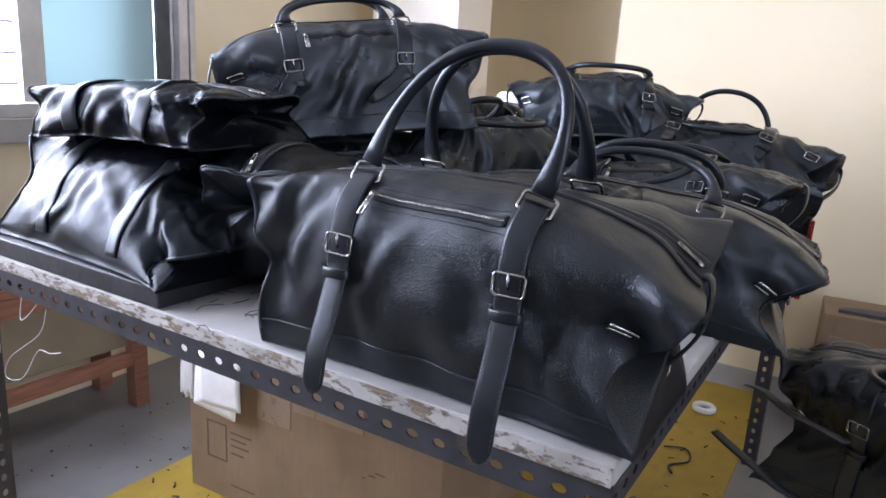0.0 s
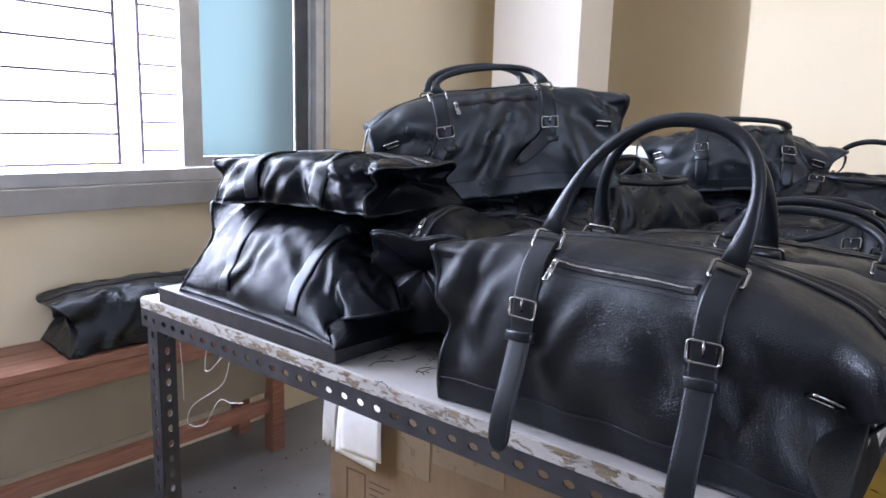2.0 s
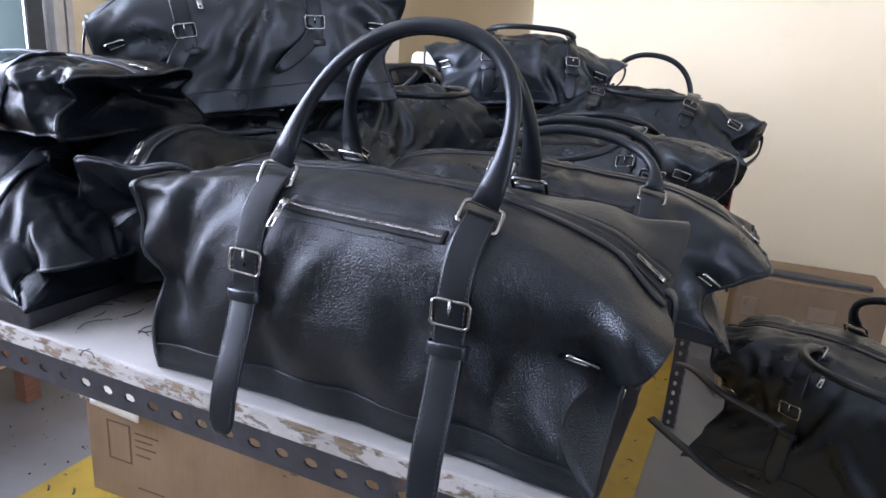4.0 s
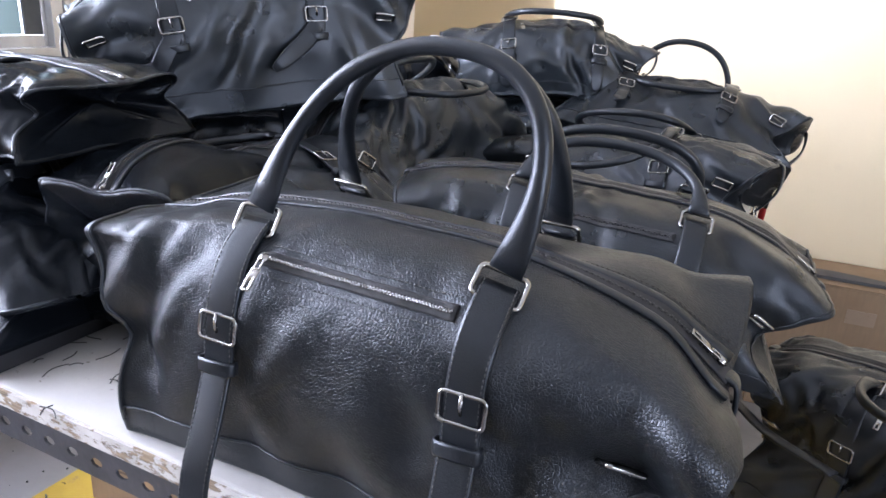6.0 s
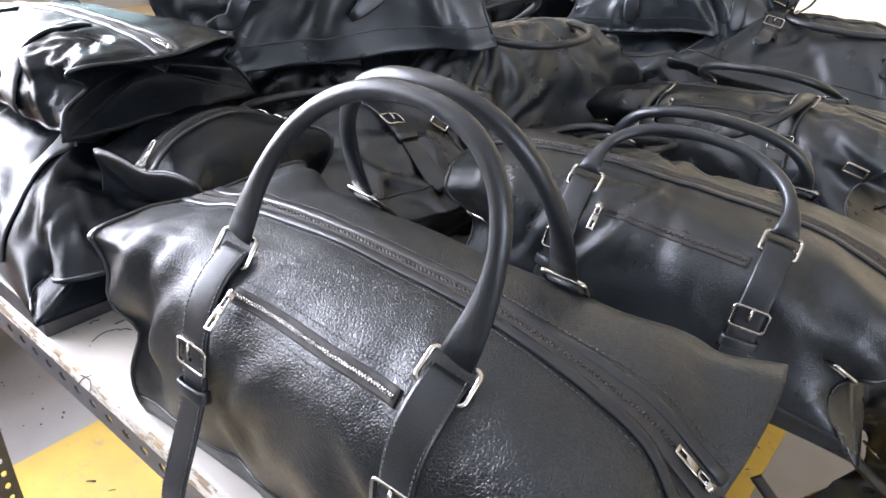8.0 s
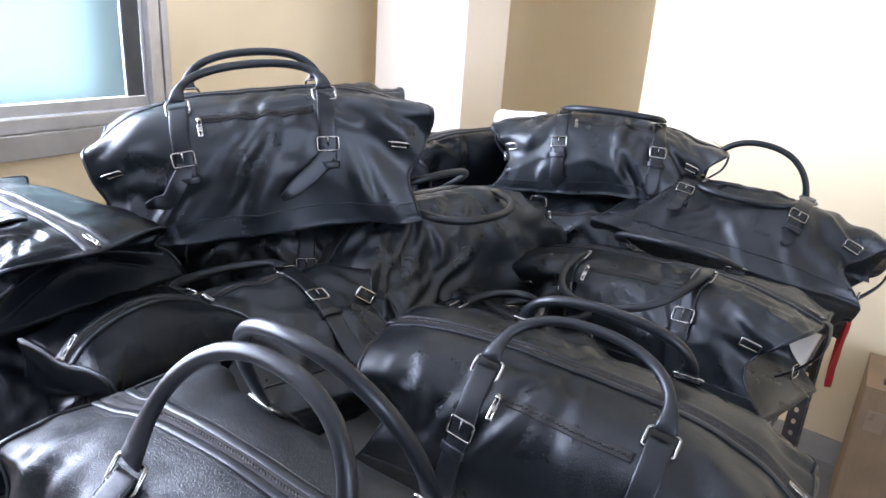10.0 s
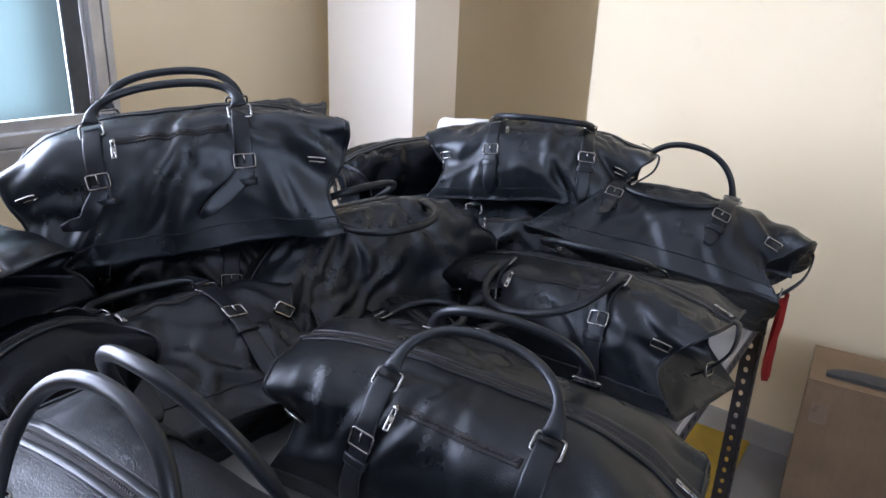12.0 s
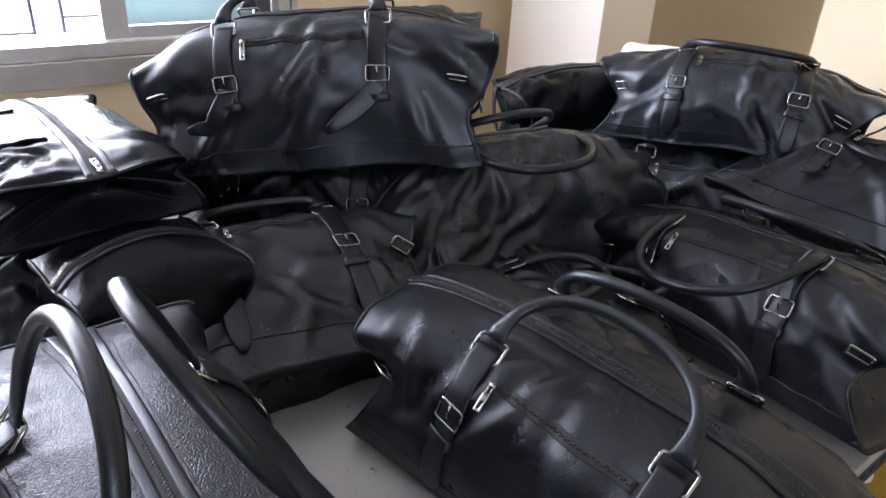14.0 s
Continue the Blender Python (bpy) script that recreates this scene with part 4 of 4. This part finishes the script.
for k in range(9):
    x, w = -0.43 + 0.0065 * k, 0.004
    bent_sheet("sheet", [(x, -0.26, 0.486 + 0.001 * k), (x, -0.29, 0.474 + 0.001 * k), (x - 0.004, -0.3 - 0.001 * k, 0.4), (x - 0.008, -0.3, 0.31 + 0.012 * math.sin(k * 1.7))], 0.0022, PAPER, flap, 0.006, (0, -1, 0.2))
bent_sheet("sheet", [(-0.28, -0.2, 0.482), (-0.28, -0.285, 0.487), (-0.283, -0.312, 0.42), (-0.29, -0.318, 0.295)], 0.086, PAPER, flap, 0.002, (0, -1, 0.6))
bent_sheet("sheet", [(-0.26, -0.19, 0.49), (-0.26, -0.289, 0.496), (-0.265, -0.32, 0.44), (-0.262, -0.323, 0.32)], 0.08, PAPER, flap, 0.002, (0, -1, 0.6))

wrap = part("wrap_scrap", sweep(bmesh.new(), smooth_path([(-0.27, -0.2, 0.44), (-0.24, -0.235, 0.497), (-0.2, -0.25, 0.488), (-0.17, -0.24, 0.5), (-0.15, -0.22, 0.45)], 6), Vector((0, -1, 0.4)), 0.016, 0.0012, 8, square=4), TEAL_WRAP)
wrap.matrix_world = pose(-0.62, 2.1, 0.006, 0, 0, 3)
tagged(wrap, "crumpled teal plastic wrap poking out of the carton", "plastic wrap")

carton2 = thing("carton", pose(0.745, 3.506, 0.002, 0, 0, 5), "brown cardboard carton standing against the cream wall", "carton")
carton_shell(0.5, 0.28, 0.5, carton2, CARD)
block("lid", -0.25, 0.25, -0.14, 0.14, 0.501, 0.507, CARD, carton2, bevel=0.0015)
block("tape", -0.225, -0.175, -0.1425, -0.1405, 0.36, 0.43, TAPE, carton2, "pale tape scrap")
block("tape", 0.0, 0.09, -0.1425, -0.1405, 0.38, 0.43, TAPE, carton2, "pale tape scrap")
bm = bmesh.new()
edge = [(-0.2 + 0.4 * k / 16, 0.055 * math.sin(math.pi * (k / 16) ** 0.7)) for k in range(17)]
for z in (0.0, 0.012):
    rim = [bm.verts.new((x, y - 0.03 * (1 - 2 * abs(x)), z)) for x, y in edge]
    base = [bm.verts.new((x, -0.045 + 0.02 * abs(x), z)) for x, y in edge]
    for k in range(16):
        bm.faces.new((base[k], base[k + 1], rim[k + 1], rim[k]))
    if z == 0.0:
        first = (rim, base)
    else:
        for a, b in zip(first, (rim, base)):
            for k in range(16):
                bm.faces.new((a[k], a[k + 1], b[k + 1], b[k]))
foam = part("foam_offcut", bm, SLATE, smooth=False)
foam.matrix_world = pose(0.745, 3.45, 0.511, 0, 0, 5)
tagged(foam, "dark grey curved foam offcut lying on the carton", "offcut")

bench = thing("bench", pose(0, 0, 0), "reddish brown wooden bench with olive panels below the window", "bench")
for k in range(3):
    block("plank", -1.89 + 0.096 * k, -1.89 + 0.096 * k + 0.093, -0.9, 2.1, 0.522, 0.55, RED_WOOD, bench, bevel=0.003)
block("apron", -1.63, -1.61, -0.86, 2.07, 0.455, 0.52, RED_WOOD, bench, bevel=0.003)
block("front_panel", -1.66, -1.645, -0.86, 2.05, 0.235, 0.5, BENCH_PANEL, bench, "dull olive panel")
block("stretcher", -1.645, -1.61, -0.86, 2.04, 0.165, 0.215, RED_WOOD, bench, bevel=0.003)
block("stretcher", -1.87, -1.84, -0.86, 2.04, 0.165, 0.215, RED_WOOD, bench, bevel=0.003)
for x in (-1.655, -1.885):
    for y in (-0.88, 0.55, 2.0):
        block("leg", x, x + 0.055, y, y + 0.055, 0.0, 0.52, RED_WOOD, bench, bevel=0.003)

stool = thing("stool", pose(0.84, 2.1, 0, 0, 0, -28), "plain low wooden stool under the drooping bag", "stool")
block("seat", -0.2, 0.2, -0.13, 0.13, 0.42, 0.448, RED_WOOD, stool, bevel=0.004)
for x in (-0.18, 0.15):
    for y in (-0.115, 0.085):
        block("leg", x, x + 0.03, y, y + 0.03, 0.0, 0.42, RED_WOOD, stool, bevel=0.002)

# red cloth hung over the table's side
bm = bmesh.new()
cols, grid = 13, []
for r in range(15):
    z = 0.006 - 0.25 * r / 14
    row = []
    for c in range(cols):
        s = c / (cols - 1) - 0.5
        half = 0.075 if r < 10 else 0.075 * (1 - 0.19 * (r - 10))
        row.append(bm.verts.new((0.012 + 0.008 * math.sin(9 * s + 0.2 * r) + 0.004 * noise.noise(Vector((s * 4, r * 0.3, 0))), s * 2 * half + 0.01 * math.sin(r * 0.5), z)))
    grid.append(row)
for r in range(14):
    for c in range(cols - 1):
        bm.faces.new((grid[r][c], grid[r][c + 1], grid[r + 1][c + 1], grid[r + 1][c]))
bmesh.ops.solidify(bm, geom=bm.faces[:], thickness=0.002)
cloth = part("red_cloth", bm, RED_CLOTH)
cloth.matrix_world = pose(TX1 + 0.018, 2.98, TZ + 0.012)
tagged(cloth, "red cloth hanging over the side of the table", "cloth")

# loose wires under the front rail
for pts in ([(-0.62, 1.18, 0.82), (-0.64, 1.175, 0.77), (-0.74, 1.17, 0.7), (-0.76, 1.17, 0.655), (-0.7, 1.17, 0.67), (-0.66, 1.18, 0.73), (-0.6, 1.17, 0.745), (-0.555, 1.165, 0.76)],
            [(-0.8, 1.18, 0.82), (-0.785, 1.175, 0.76), (-0.775, 1.17, 0.7)], [(-0.7, 1.18, 0.825), (-0.69, 1.17, 0.79), (-0.66, 1.165, 0.8), (-0.63, 1.17, 0.83)]):
    wire = part("wire", sweep(bmesh.new(), smooth_path(pts, 8), Vector((0, 1, 0)), 0.0009, 0.0009, 6), WIRE)
    tagged(wire, "thin pale wire dangling from the table frame", "wire", "loose wires")

# a wrapped roll at the back of the pile
roll = part("wrapped_roll", sweep(bmesh.new(), [Vector((x, 0, 0.004 * math.sin(x * 40))) for x in (-0.11, -0.1, -0.05, 0.0, 0.05, 0.1, 0.11)], Vector((0, 0, 1)), [0.02, 0.035, 0.04, 0.042, 0.04, 0.035, 0.02], [0.02, 0.03, 0.036, 0.038, 0.036, 0.03, 0.02], 16), PAPER)
roll.matrix_world = pose(-0.58, 2.98, 1.19, 0, 0, 15)
tagged(roll, "pale wrapped roll lying among the bags at the back", "roll")

# tape roll, black hook and scraps on the yellow sheet
bm = bmesh.new()
sweep(bm, [Vector((0.035 * math.cos(a * math.pi / 12), 0.035 * math.sin(a * math.pi / 12), 0.0)) for a in range(24)], Vector((0, 0, 1)), 0.012, 0.011, 8, closed=True, square=4)
tape_roll = part("tape_roll", bm, PAPER)
tape_roll.matrix_world = pose(0.15, 3.36, 0.019)
tagged(tape_roll, "white tape roll lying on the yellow sheet", "tape roll")
hook = part("hook", sweep(bmesh.new(), smooth_path([(0.1, 2.95, 0.012), (0.17, 2.98, 0.012), (0.2, 2.9, 0.012), (0.15, 2.83, 0.012), (0.17, 2.78, 0.012)], 8), Vector((0, 0, 1)), 0.004, 0.003, 6), DARK_PLASTIC)
tagged(hook, "bent black hook lying on the yellow sheet", "hook")
scraps = bmesh.new()
for k in range(70):
    x, y = random.uniform(-1.15, -0.2), random.uniform(1.3, 1.9)
    if k > 50:
        x, y = random.uniform(0.0, 0.32), random.uniform(2.4, 3.4)
    a, l = random.uniform(0, 6.3), random.uniform(0.004, 0.016)
    d = Vector((math.cos(a) * l, math.sin(a) * l, 0))
    p = Vector((x, y, 0.008))
    sweep(scraps, [p - d, p + d * 0.2 + Vector((0.002, 0.002, 0.002)), p + d], Vector((0, 0, 1)), random.uniform(0.001, 0.004), 0.001, 5)
tagged(part("leather_scraps", scraps, DARK_PLASTIC), "tiny dark leather scraps strewn on the yellow sheet", "scraps", kind="stuff")
grit = bmesh.new()
for k in range(60):
    p = Vector((random.uniform(-1.55, -1.2), random.uniform(0.8, 2.2), 0.002))
    bmesh.ops.create_icosphere(grit, subdivisions=1, radius=random.uniform(0.0015, 0.004), matrix=Matrix.Translation(p))
tagged(part("grit", grit, DARK_PLASTIC), "dark grit scattered on the grey floor", "grit", kind="stuff")
trim = bmesh.new()
for k in range(26):
    p = Vector((random.uniform(-0.36, -0.16), random.uniform(1.2, 1.45), TZ + 0.002))
    a, l = random.uniform(0, 6.3), random.uniform(0.006, 0.02)
    d = Vector((math.cos(a) * l, math.sin(a) * l, 0))
    sweep(trim, smooth_path([p - d, p + Vector((d.y, -d.x, 0.003)) * 0.3, p + d], 4), Vector((0, 0, 1)), 0.0009, 0.0006, 4)
tagged(part("thread_ends", trim, DARK_PLASTIC), "dark thread ends lying on the white tabletop", "threads", kind="stuff")

# a belt trailing from the bag beside the table
for pts in ([(0.62, 1.9, 0.67), (0.52, 1.98, 0.665), (0.46, 2.08, 0.655), (0.42, 2.16, 0.63)], [(0.66, 1.82, 0.56), (0.55, 1.84, 0.57), (0.46, 1.87, 0.6), (0.4, 1.9, 0.62)]):
    path = smooth_path(pts, 7)
    belt = part("belt", sweep(bmesh.new(), path, Vector((0, 0, 1)), 0.011, 0.0022, 8, square=4), STRAP_LEATHER)
    tagged(belt, "black leather belt trailing from the slumped bag", "belt", "trailing belts")
